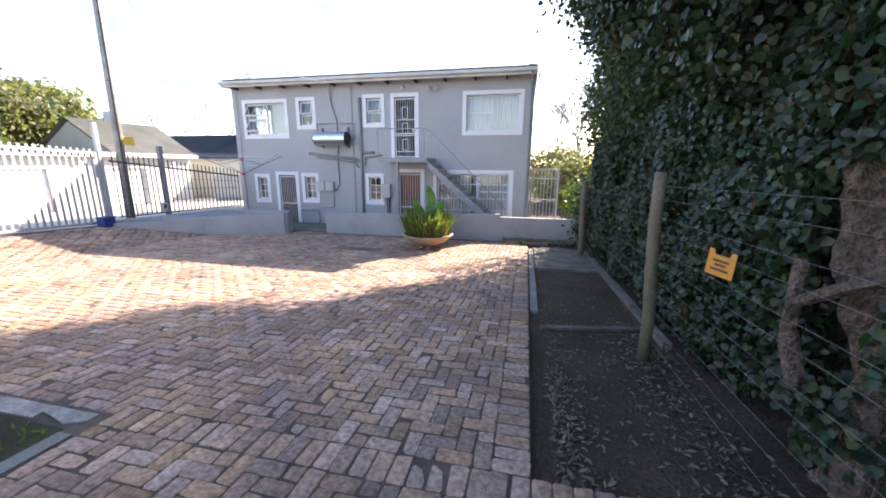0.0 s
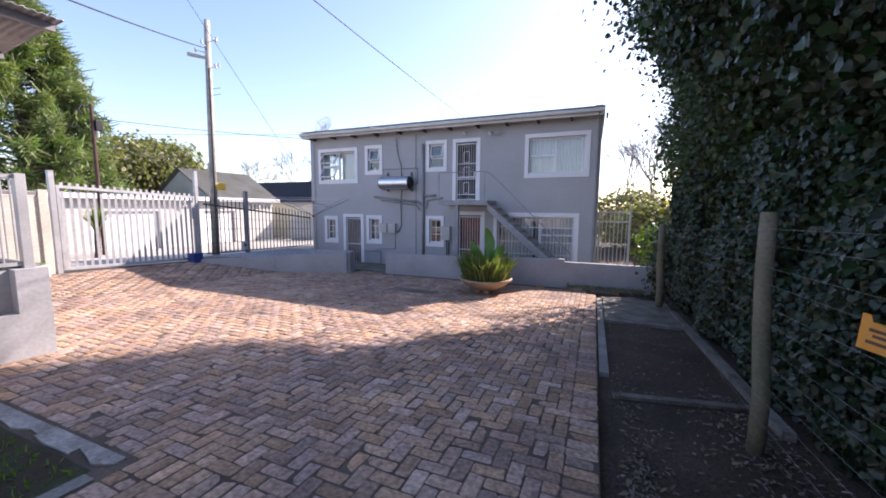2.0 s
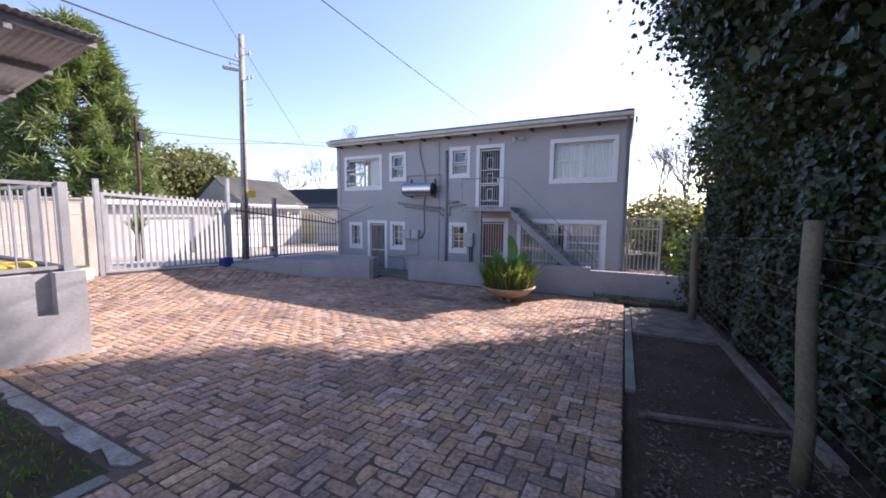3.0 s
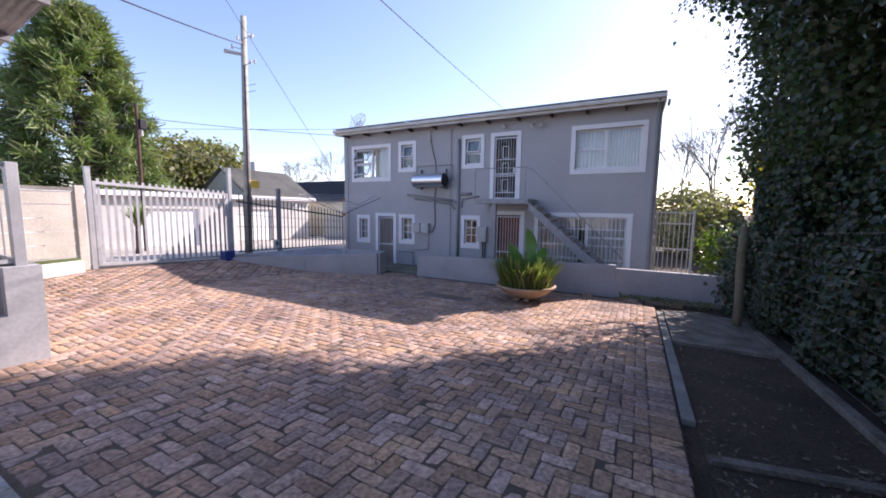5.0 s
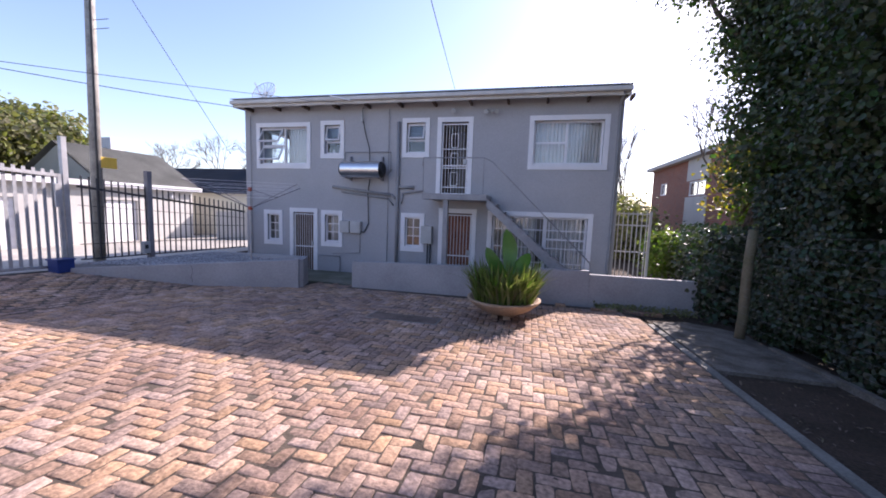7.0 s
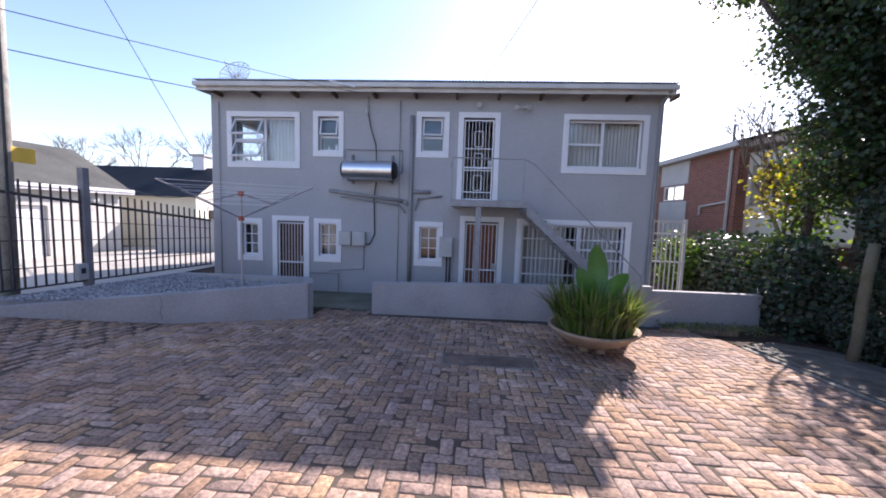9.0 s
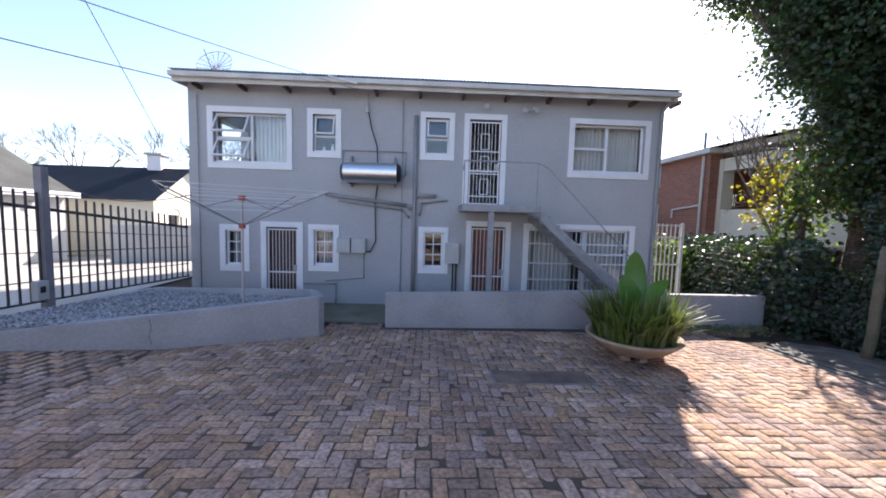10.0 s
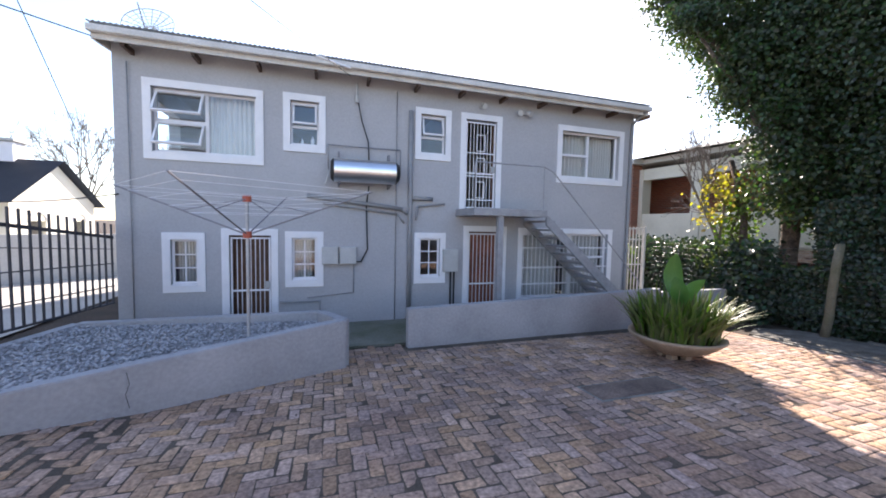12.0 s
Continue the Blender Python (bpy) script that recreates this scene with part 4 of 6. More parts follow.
part("lock_plate", box(B(), gb[0] + 0.03, gb[0] + 0.08, gb[1] - 0.12, gb[1], 1.25, 1.75, 0.006), STEEL, gt)
part("ground_track", beam(B(), lerp2(GL, GR, -0.05), lerp2(GL, GR, 1.05), 0.06, lambda x, y: gz(x, y) - 0.02, lambda x, y: gz(x, y) + 0.012), DARKSTEEL, gt)

FA, FB = (-11.9, 8.60), (-11.05, 12.6)
fn = thing("palisade_fence", (*lerp2(FA, FB, 0.5), 0.0), "dark steel palisade fence on the planter wall", "fence")
for k, top in ((0.34, 2.2),):
    p = lerp2(FA, FB, k)
    part("post", box(B(), p[0] - 0.06, p[0] + 0.06, p[1] - 0.06, p[1] + 0.06, -0.3, top, 0.006), GREYSTEEL, fn)
for z0, z1, w_ in ((0.07, 0.07, 0.03), (1.72, 1.20, 0.05), (0.42, 0.36, 0.015), (0.90, 0.75, 0.015), (1.3, 1.0, 0.012)):
    d = FB[1] - FA[1]
    part("rail", beam(B(), FA, FB, 0.03, lambda x, y: z0 + (z1 - z0) * (y - FA[1]) / d - w_ / 2, lambda x, y: z0 + (z1 - z0) * (y - FA[1]) / d + w_ / 2), DARKSTEEL, fn)
ic = part("intercom_box", box(B(), -11.56, -11.46, 9.66, 9.84, 0.12, 0.42, 0.01), BOXGREY, fn, "small grey box, shade of its hole drawn as a black plate")
# no hole is cut: a flat black plate stands for the shade inside it
part("hole_shade_plate", box(B(), -11.459, -11.452, 9.70, 9.78, 0.24, 0.34), BLACK, ic)
for i in range(30):
    k = (i + 0.5) / 30
    p = lerp2(FA, FB, k)
    part("picket", box(B(), p[0] + 0.016, p[0] + 0.04, p[1] - 0.012, p[1] + 0.012, 0.06, 1.97 - 0.55 * k), DARKSTEEL, fn)
cr = thing("blue_crate", (-11.75, 8.15, gz(-11.75, 8.15)), "dark blue plastic crate beside the gate post", "crate")
z = gz(-11.75, 8.25)
bm = box(B(), -11.92, -11.62, 8.0, 8.3, z, z + 0.26, 0.012)
part("body", bm, BLUE, cr)
part("rim", box(B(), -11.94, -11.60, 7.98, 8.32, z + 0.26, z + 0.29, 0.006), BLUE, cr)

up = thing("utility_pole", (-12.25, 9.2, -0.1), "tall weathered wooden utility pole with cable fittings", "utility pole")
part("pole", rod(B(), (-12.25, 9.2, -0.15), (-12.17, 9.3, 7.75), 0.125, 0.085, 14), POLEWOOD, up, "", True)
for i in range(7):
    zz = 6.2 + i * 0.17
    a = i * 1.3
    part("bracket", rod(B(), (-12.19, 9.28, zz), (-12.19 + 0.34 * math.cos(a), 9.28 + 0.34 * math.sin(a), zz + 0.06), 0.014, None, 6), STEEL, up)
    part("insulator", rod(B(), (-12.19 + 0.34 * math.cos(a), 9.28 + 0.34 * math.sin(a), zz), (-12.19 + 0.34 * math.cos(a), 9.28 + 0.34 * math.sin(a), zz + 0.13), 0.035, 0.025, 8), OFFWHITE, up)
part("street_lamp_arm", rod(B(), (-12.19, 9.28, 6.55), (-12.62, 8.9, 6.62), 0.05, 0.07, 8), OFFWHITE, up)
for zz in (5.35, 5.55):
    part("spike", rod(B(), (-12.2, 9.27, zz), (-11.75, 9.35, zz + 0.03), 0.008, None, 5), DARKSTEEL, up)
part("conduit", rod(B(), (-12.10, 9.14, 0.0), (-12.07, 9.21, 6.2), 0.022, None, 6), BLACK, up)
FX, FPY = -16.2, 7.86
fp = thing("rusty_pole", (FX, FPY, -0.2), "thin rust-red steel pole with a cable fitting", "utility pole")
part("pole", rod(B(), (FX, FPY, -0.3), (FX, FPY, 5.1), 0.065, 0.05, 10), RUSTPOLE, fp)
part("fitting", box(B(), FX - 0.09, FX + 0.09, FPY + 0.05, FPY + 0.26, 4.25, 4.6, 0.02), BLACK, fp)
part("hook", rods(B(), [(FX, FPY, 5.0), (FX, FPY - 0.25, 5.05), (FX, FPY - 0.36, 4.85), (FX, FPY - 0.25, 4.7)], 0.022), BLACK, fp)
part("insulator", rod(B(), (FX, FPY + 0.12, 4.02), (FX, FPY + 0.12, 4.24), 0.05), OFFWHITE, fp)
cable("overhead_cable", (-12.17, 9.3, 6.85), (-5.15, -3.0, 3.95), 0.22, 0.016, "black overhead cable from the utility pole")
cable("overhead_cable", (-4.15, 12.2, 4.62), (-1.7, -5.0, 3.3), 0.1, 0.006, "thin black overhead service cable to the house")
cable("overhead_cable", (-9.6, -3.0, 17.5), (-11.5, 12.6, 3.0), 0.0, 0.007, "thin black overhead service cable to the house")
cable("overhead_cable", (FX, FPY, 4.65), (-11.02, 12.32, 4.40), 0.06, 0.010, "black overhead cable between street poles")
cable("overhead_cable", (FX, FPY, 4.3), (-19, -8, 4.6), 0.4, 0.010, "black overhead cable between street poles")
cable("overhead_cable", (-7.1, 12.3, 4.35), (-10.15, 4.37, 3.07), 0.05, 0.005, "thin black overhead service cable to the roof edge")
cable("overhead_cable", (-10.95, 12.6, 1.95), (-18.0, 17.5, 2.2), 0.25, 0.012, "black cable slung from the house corner")

# ---------------------------------------------------------------- precast wall and terrace
PW0, PW1 = (-11.3, -3.5), (-11.75, 4.72)
pw = thing("precast_wall", (*lerp2(PW0, PW1, 0.5), 0.0), "pale precast concrete panel wall with posts", "wall")
for i in range(5):
    p = lerp2(PW0, PW1, 1 - i * 0.25)
    z = gz(*p)
    part("post", box(B(), p[0] - 0.07, p[0] + 0.07, p[1] - 0.08, p[1] + 0.08, z - 0.1, z + 1.95, 0.01), PRECAST, pw)
    if i < 4:
        q = lerp2(PW0, PW1, 1 - (i + 1) * 0.25)
        for k in range(6):
            z0 = z + 0.02 + k * 0.30
            part("panel", beam(B(), p, q, 0.05, z0, z0 + 0.285), PRECAST, pw)
        part("coping", beam(B(), p, q, 0.10, z + 1.82, z + 1.9), CONCRETE, pw)
kb = single("white_kerb_bed", beam(B(), (-9.6, 0.0), (-11.5, 4.6), 0.14, lambda x, y: gz(x, y) - 0.1, lambda x, y: gz(x, y) + 0.26), OFFWHITE, "low white kerb of a grass bed", "kerb", kind="structure")
single("grass_bed", slab(B(), [(-9.65, 0.0), (-11.55, 4.6), (-11.68, 4.6), (-11.4, 0.0)], -0.1, 0.33), GRASS, "grass bed behind the white kerb", "grass", kind="structure")

TX, TY, TZ = -5.80, 2.50, 0.92
tr = thing("terrace_wall", (-7.4, 0.5, 0.0), "grey plastered raised terrace block with a slot", "terrace", kind="structure")
bm = slab(B(), [(TX, TY), (-9.0, TY), (-9.0, -3.0), (TX, -3.0)], -0.2, 0.43)
slab(bm, [(TX, TY), (-9.0, TY), (-9.0, -3.0), (TX, -3.0), (TX, 2.06), (TX - 0.14, 2.06), (TX - 0.14, 2.23), (TX, 2.23)], 0.43, TZ)
part("block", bm, GREY_LOW, tr)
part("capping", slab(B(), [(TX - 0.145, TY - 0.01), (-8.99, TY - 0.01), (-8.99, -2.99), (TX - 0.145, -2.99)], TZ + 0.002, TZ + 0.02), CONCRETE, tr)
rl = thing("terrace_railing", (TX - 0.1, 0.0, TZ), "light grey steel railing on the terrace edge", "railing")
for z0 in (TZ + 0.03, TZ + 1.0):
    part("rail", box(B(), TX - 0.15, TX - 0.11, -2.8, TY - 0.1, z0, z0 + 0.04), STEEL, rl)
    part("rail", box(B(), -8.8, TX - 0.16, TY - 0.14, TY - 0.10, z0, z0 + 0.04), STEEL, rl)
for i in range(22):
    y = TY - 0.3 - i * 0.23
    part("bar", rod(B(), (TX - 0.13, y, TZ + 0.07), (TX - 0.13, y, TZ + 1.0), 0.010, None, 6), STEEL, rl)
for i in range(13):
    x = TX - 0.35 - i * 0.22
    part("bar", rod(B(), (x, TY - 0.12, TZ + 0.07), (x, TY - 0.12, TZ + 1.0), 0.010, None, 6), STEEL, rl)
for i, x in enumerate((TX - 0.13, TX - 1.0)):
    part("post", box(B(), x - 0.045, x + 0.045, TY - 0.165, TY - 0.075, TZ, TZ + 1.05, 0.005), STEEL, rl)


def sack(x, y, z, sx, sy, sz, material, label, name):
    bm = B()
    bmesh.ops.create_icosphere(bm, subdivisions=3, radius=1, matrix=Matrix.Translation((x, y, z + sz * 0.85)) @ Matrix.Diagonal((sx, sy, sz, 1)))
    for v in bm.verts:
        v.co += v.normal * 0.06 * noise.noise(v.co * 7)
        v.co.z = max(v.co.z, z + 0.002)
    single(name, bm, material, label, "bag", "bags on the terrace", smooth=True)


sack(TX - 0.55, 1.45, TZ, 0.26, 0.3, 0.22, BLUE, "dark blue plastic bag on the terrace", "plastic_bag")
sack(TX - 0.45, 1.95, TZ, 0.2, 0.26, 0.08, YELLOW, "yellow plastic bag lying on the terrace", "plastic_bag")
sack(TX - 0.8, 1.1, TZ, 0.22, 0.24, 0.34, BLUE, "blue plastic bag standing on the terrace", "plastic_bag")

# canopy over the terrace
CX, CY, CZ = -5.55, 2.75, 3.66
cn = thing("terrace_canopy", (-7.6, 0.0, TZ), "corrugated metal canopy with steel beams over the terrace", "canopy")
v, e, f = corrugated(-3.6, CY, 0.076, 0.009, (CX, CZ), (-9.4, CZ - 0.35))
v = [(p[1], p[0], p[2]) for p in v]
part("roof_sheet", (v, [], [q[::-1] for q in f]), SHEET, cn, "grey corrugated roof sheet", True)
sl = 0.35 / (CX + 9.4)
for x in (CX - 0.15, CX - 1.4, CX - 2.7, -9.2):
    z = CZ - sl * (CX - x) - 0.05
    part("purlin", box(B(), x - 0.03, x + 0.03, -3.5, CY - 0.03, z - 0.045, z + 0.03), GREYSTEEL, cn)
for y in (CY - 0.75, CY - 2.4, -2.2):
    bm = slab(B(), [(CX - 0.1, y - 0.03), (CX - 0.1, y + 0.03), (-9.3, y + 0.03), (-9.3, y - 0.03)], lambda x, yy: CZ - sl * (CX - x) - 0.18, lambda x, yy: CZ - sl * (CX - x) - 0.125)
    part("beam", bm, GREYSTEEL, cn)
for y in (CY - 0.75, -2.2):
    part("post", box(B(), -8.9, -8.8, y - 0.05, y + 0.05, TZ, CZ - 0.5, 0.005), GREYSTEEL, cn)
    part("brace", rod(B(), (-8.8, y, 2.2), (-6.4, y, CZ - 0.3), 0.025, None, 6), GREYSTEEL, cn)

# ---------------------------------------------------------------- hedge side: strip, fence, ivy, trees
EX = 0.113
sheet("soil_strip", EX + 0.12, 1.75, 1.75, 10.9, -0.025, SOIL, "dark soil strip with dry leaves beside the paving", "soil", 0.3)
single("concrete_slab", slab(B(), [(EX + 0.14, 7.3), (1.42, 7.3), (1.55, 9.5), (0.9, 10.0), (EX + 0.14, 9.7)], lambda x, y: gz(x, y) - 0.1, lambda x, y: gz(x, y) + 0.02), KERBDIRTY, "grey weathered concrete slab at the strip's end", "slab", kind="structure")
bm = beam(B(), (EX + 0.07, 4.7), (EX + 0.07, 9.6), 0.10, lambda x, y: gz(x, y) - 0.1, lambda x, y: gz(x, y) + 0.006)
single("edging_kerb", bm, CONCRETE, "narrow concrete edging along the paving", "kerb", kind="structure")
bm = beam(B(), (1.50, 3.9), (1.50, 8.6), 0.09, lambda x, y: gz(x, y) - 0.1, lambda x, y: gz(x, y) + 0.05)
single("hedge_kerb", bm, KERBDIRTY, "low concrete kerb under the wire fence", "kerb", kind="structure")
bm = beam(B(), (0.25, 4.15), (1.42, 4.4), 0.08, lambda x, y: gz(x, y) - 0.1, lambda x, y: gz(x, y) + 0.012)
single("cross_kerb", bm, KERBDIRTY, "thin concrete kerb across the soil strip", "kerb", kind="structure")


def fence_post(p, q, r, label):
    t = thing("fence_post", p, label, "fence post", "wire fence posts")
    part("pole", limb(B(), p, q, r, r * 0.93, np.random.default_rng(3), 4, 0.006, 14), TIMBER, t, "", True)
    part("top", rod(B(), q, (q[0], q[1], q[2] + 0.01), r * 0.9, r * 0.75, 14), TIMBER, t)


fence_post((1.19, 3.61, -0.2), (1.15, 3.66, 1.60), 0.056, "round weathered timber fence post")
fence_post((1.33, 9.12, -0.5), (1.29, 8.98, 1.33), 0.07, "round greenish timber fence post, leaning")
fence_post((1.30, -2.2, 0.0), (1.30, -2.2, 1.7), 0.075, "round weathered timber fence post")
for i in range(11):
    z = 0.16 + i * 0.135 + (0.02 if i % 2 else 0)
    cu = bpy.data.curves.new("fence_wire", "CURVE")
    cu.dimensions, cu.bevel_depth, cu.bevel_resolution = "3D", 0.0013, 0
    s = cu.splines.new("POLY")
    pp = [(1.22, -2.2, z + 0.12), (1.14, 3.6, z - 0.02), (1.28, 9.3, z - 0.3), (1.55, 13.2, z - 0.35)]
    s.points.add(3)
    for k, q in enumerate(pp):
        s.points[k].co = (*q, 1)
    cu.materials.append(WIRE)
    tagged(new("fence_wire", cu), "thin steel wire strung between fence posts", "wire", "fence wires")
sg = thing("warning_sign", (1.165, 2.46, 1.0), "small orange warning plate hung on the fence wires", "sign")
bm = B()
slab(bm, [(-0.085, -0.075), (0.085, -0.075), (0.085, 0.085), (0.055, 0.085), (0.045, 0.055), (-0.045, 0.055), (-0.055, 0.085), (-0.085, 0.085)], 0, 0.004)
SM = Matrix.Translation((1.165, 2.46, 1.08)) @ Euler((radians(90), radians(4), radians(-62))).to_matrix().to_4x4()
bmesh.ops.transform(bm, matrix=SM, verts=bm.verts)
part("plate", bm, ORANGE, sg)
bm = B()
for r_, w_ in ((0.02, 0.05), (-0.005, 0.035), (-0.035, 0.055)):
    box(bm, -w_, w_, r_ - 0.007, r_ + 0.007, 0.0045, 0.006)
bmesh.ops.transform(bm, matrix=SM, verts=bm.verts)
part("writing_bar", bm, WOODDARK, sg)

rng = np.random.default_rng(11)
N = 78000
y = rng.uniform(-3.0, 11.3, N)
z = rng.uniform(0, 1, N) ** 0.85 * 2.6
lump = np.array([noise.noise((0.0, a * 0.9, b * 1.1)) for a, b in zip(y, z)])
lean = np.where(y > 9.3, (y - 9.3) * 0.25, 0)
x = 1.58 + 0.24 * lump - 0.10 * np.clip(z - 1.6, 0, 1) + np.abs(rng.normal(0, 0.13, N)) + lean + np.where(z < 0.3, 0.10, 0)
gap = np.array([noise.noise((7.0, a * 0.55, b * 0.8)) for a, b in zip(y, z)])
keep = (gap > -0.33) & ~((y > 5.2) & (y < 7.2) & (z > 1.55) & (rng.uniform(0, 1, N) < 0.9)) & ~((np.hypot((y - 2.24) / 0.36, (z - 1.18) / 0.62) < 1) & (x < 1.95)) & ~((y > 9.5) & (z > 1.25))
pts = np.stack([x, y, z + np.array([gz(a, b) for a, b in zip(x, y)])], 1)[keep]
hv, hf = leaves(rng, pts, np.tile((-1.0, -0.15, 0.35), (len(pts), 1)), 0.060, 0.9)
NB = 26000
yb = rng.uniform(-3.0, 11.0, NB)
pb = np.stack([rng.uniform(1.98, 2.45, NB) + np.where(yb > 9.3, (yb - 9.3) * 0.25, 0), yb, rng.uniform(-0.4, 2.7, NB)], 1)
pb = pb[~((yb > 5.2) & (yb < 7.2) & (pb[:, 2] > 1.4) & (rng.uniform(0, 1, NB) < 0.6)) & ~((yb > 9.5) & (pb[:, 2] > 0.8))]
bv, bf = leaves(rng, pb, np.tile((-1.0, -0.15, 0.35), (len(pb), 1)), 0.11, 0.9)
hv, hf = np.concatenate([hv, bv]), np.concatenate([hf, bf + len(hv)])
hedge = tagged(quads("ivy_hedge", hv, hf, IVY), "dense dark green ivy covering the wire fence", "ivy hedge", kind="stuff")
N = 9000
y = rng.uniform(10.2, 15.5, N)
x = 1.7 + (y - 10.2) * 0.25 + rng.normal(0, 0.25, N)
pts = np.stack([x, y, rng.uniform(-0.5, 1.25, N) + rng.normal(0, 0.08, N)], 1)
hv, hf = leaves(rng, pts, np.tile((-0.8, -0.5, 0.5), (N, 1)), 0.09, 0.7)
tagged(quads("ivy_hedge", hv, hf, IVY), "low ivy hedge beyond the garden wall", "ivy hedge", kind="stuff")


def tree(name, label, trunk, blobs, n, size, material, seed, r0=0.2, shape=LEAF, clump=0.34, extra=None):
    rg = np.random.default_rng(seed)
    t = thing(name, trunk[0], label, "tree")
    bm = B()
    limb(bm, trunk[0], trunk[1], r0, r0 * 0.6, rg, 5, 0.05, 10)
    for b in blobs:
        limb(bm, Vector(trunk[0]).lerp(Vector(trunk[1]), rg.uniform(0.6, 1.0)), b[:3], r0 * 0.45, r0 * 0.15, rg, 4, 0.12, 7)
        for k in range(4):
            d = Vector(rg.normal(0, 1, 3)).normalized()
            limb(bm, b[:3], Vector(b[:3]) + Vector((d.x * b[3], d.y * b[4], abs(d.z) * b[5])) * 0.8, r0 * 0.15, 0.012, rg, 3, 0.08, 5)
    part("trunk", bm, BARK, t, "", True)
    pts, nrm = crown_points(rg, blobs, n, clump)
    v, f = leaves(rg, pts, nrm * 0.7 + np.array((-0.2, -0.2, 0.5)), size, 0.5, shape)
    quads("crown", v, f, material, t)
    if extra:
        m2, k2, blob2 = extra
        pts, nrm = crown_points(rg, blob2, k2, clump)
        v, f = leaves(rg, pts, nrm, size * 1.1, 0.5, shape)
        quads("bright_foliage", v, f, m2, t)
    return t


tree("tree", "large dark evergreen tree behind the hedge", [(2.6, 10.4, -0.5), (2.8, 10.8, 4.5)],
     [(3.6, 10.8, 5.8, 1.7, 1.6, 1.8), (3.2, 9.9, 3.0, 0.9, 1.0, 1.4), (3.7, 12.0, 7.6, 1.9, 1.7, 1.8), (1.35, 12.2, 6.75, 0.55, 0.5, 0.28), (1.75, 13.0, 8.1, 0.7, 0.6, 0.5), (2.1, 13.9, 9.6, 0.8, 0.7, 0.7), (2.3, 11.3, 5.3, 0.6, 0.7, 0.9), (1.95, 10.3, 3.2, 0.40, 0.5, 1.3), (3.6, 9.6, 6.4, 1.8, 1.4, 2.0)], 130000, 0.078, TREELEAF, 21, 0.2, LEAF, 0.26)
tree("tree", "large dark evergreen tree overhanging the wire fence", [(2.9, 7.2, -0.4), (2.9, 7.3, 4.0)],
     [(2.9, 7.4, 4.6, 1.7, 1.6, 2.0), (3.4, 8.8, 5.6, 1.6, 1.4, 2.2), (2.3, 7.8, 2.9, 0.75, 1.5, 0.9), (3.2, 6.4, 6.2, 1.8, 1.6, 1.8)], 118000, 0.066, TREELEAF, 22, 0.2, LEAF, 0.32)
ivy_tree = tree("tree", "large ivy-grown tree overhanging the yard", [(2.10, 2.45, -0.2), (2.25, 3.0, 3.6)],
     [(2.0, 4.4, 4.4, 1.7, 1.6, 1.5), (2.1, 3.0, 3.3, 1.0, 1.6, 1.1), (2.3, 5.6, 5.4, 1.8, 1.4, 1.6), (2.6, 1.6, 4.6, 1.5, 1.6, 1.8), (1.12, 5.2, 3.85, 0.4, 0.7, 0.5), (1.3, 6.4, 4.4, 0.6, 0.8, 0.8)], 126000, 0.062, IVY, 23, 0.2, LEAF, 0.28)
tree("tree", "ivy-grown tree beside the wire fence", [(2.6, -0.6, -0.1), (2.6, -0.4, 3.2)],
     [(2.5, 0.2, 3.4, 1.0, 1.6, 1.3), (2.7, -1.2, 4.6, 1.5, 1.6, 1.8)], 44000, 0.07, IVY, 24, 0.24, LEAF, 0.26)
tree("young_tree", "slender ivy-clad tree with yellow autumn leaves", [(2.1, 10.7, -0.5), (2.75, 12.0, 3.4)],
     [(2.6, 11.6, 1.4, 0.26, 0.26, 1.3), (2.3, 11.6, 0.9, 0.4, 0.4, 0.4)], 2400, 0.09, YOUNG, 25, 0.10, LEAF, 0.16,
     (YELLOWLEAF, 300, [(2.45, 12.0, 2.6, 0.6, 0.5, 0.45), (2.1, 12.0, 2.2, 0.4, 0.4, 0.5)]))


def gnarled(path, radii, n=30, seed=0.0):
    """A tube along path with deep, broken bark ridges."""
    bm, last = B(), None
    for i in range(41):
        t = i / 40 * (len(path) - 1)
        k = min(int(t), len(path) - 2)
        c = Vector(path[k]).lerp(Vector(path[k + 1]), t - k)
        rr = radii[k] + (radii[k + 1] - radii[k]) * (t - k)
        d = (Vector(path[k + 1]) - Vector(path[k])).normalized()
        u = d.cross(Vector((0.3, 1, 0.1))).normalized()
        w = d.cross(u)
        ring = []
        for a in range(n):
            e = u * math.cos(6.2832 * a / n) + w * math.sin(6.2832 * a / n)
            q = c + e * rr
            ridge = abs(noise.noise((e.x * 4.5 + seed, e.y * 4.5, q.z * 2.2))) + 0.45 * abs(noise.noise((e.x * 11, e.y * 11 + seed, q.z * 6)))
            ring.append(bm.verts.new(c + e * rr * (0.74 + 0.75 * ridge + 0.14 * noise.noise(q * 2.5))))
        if last:
            for a in range(n):
                bm.faces.new((last[a], last[(a + 1) % n], ring[(a + 1) % n], ring[a]))
        last = ring
    bm.faces.new(last)
    bmesh.ops.recalc_face_normals(bm, faces=bm.faces)
    return bm


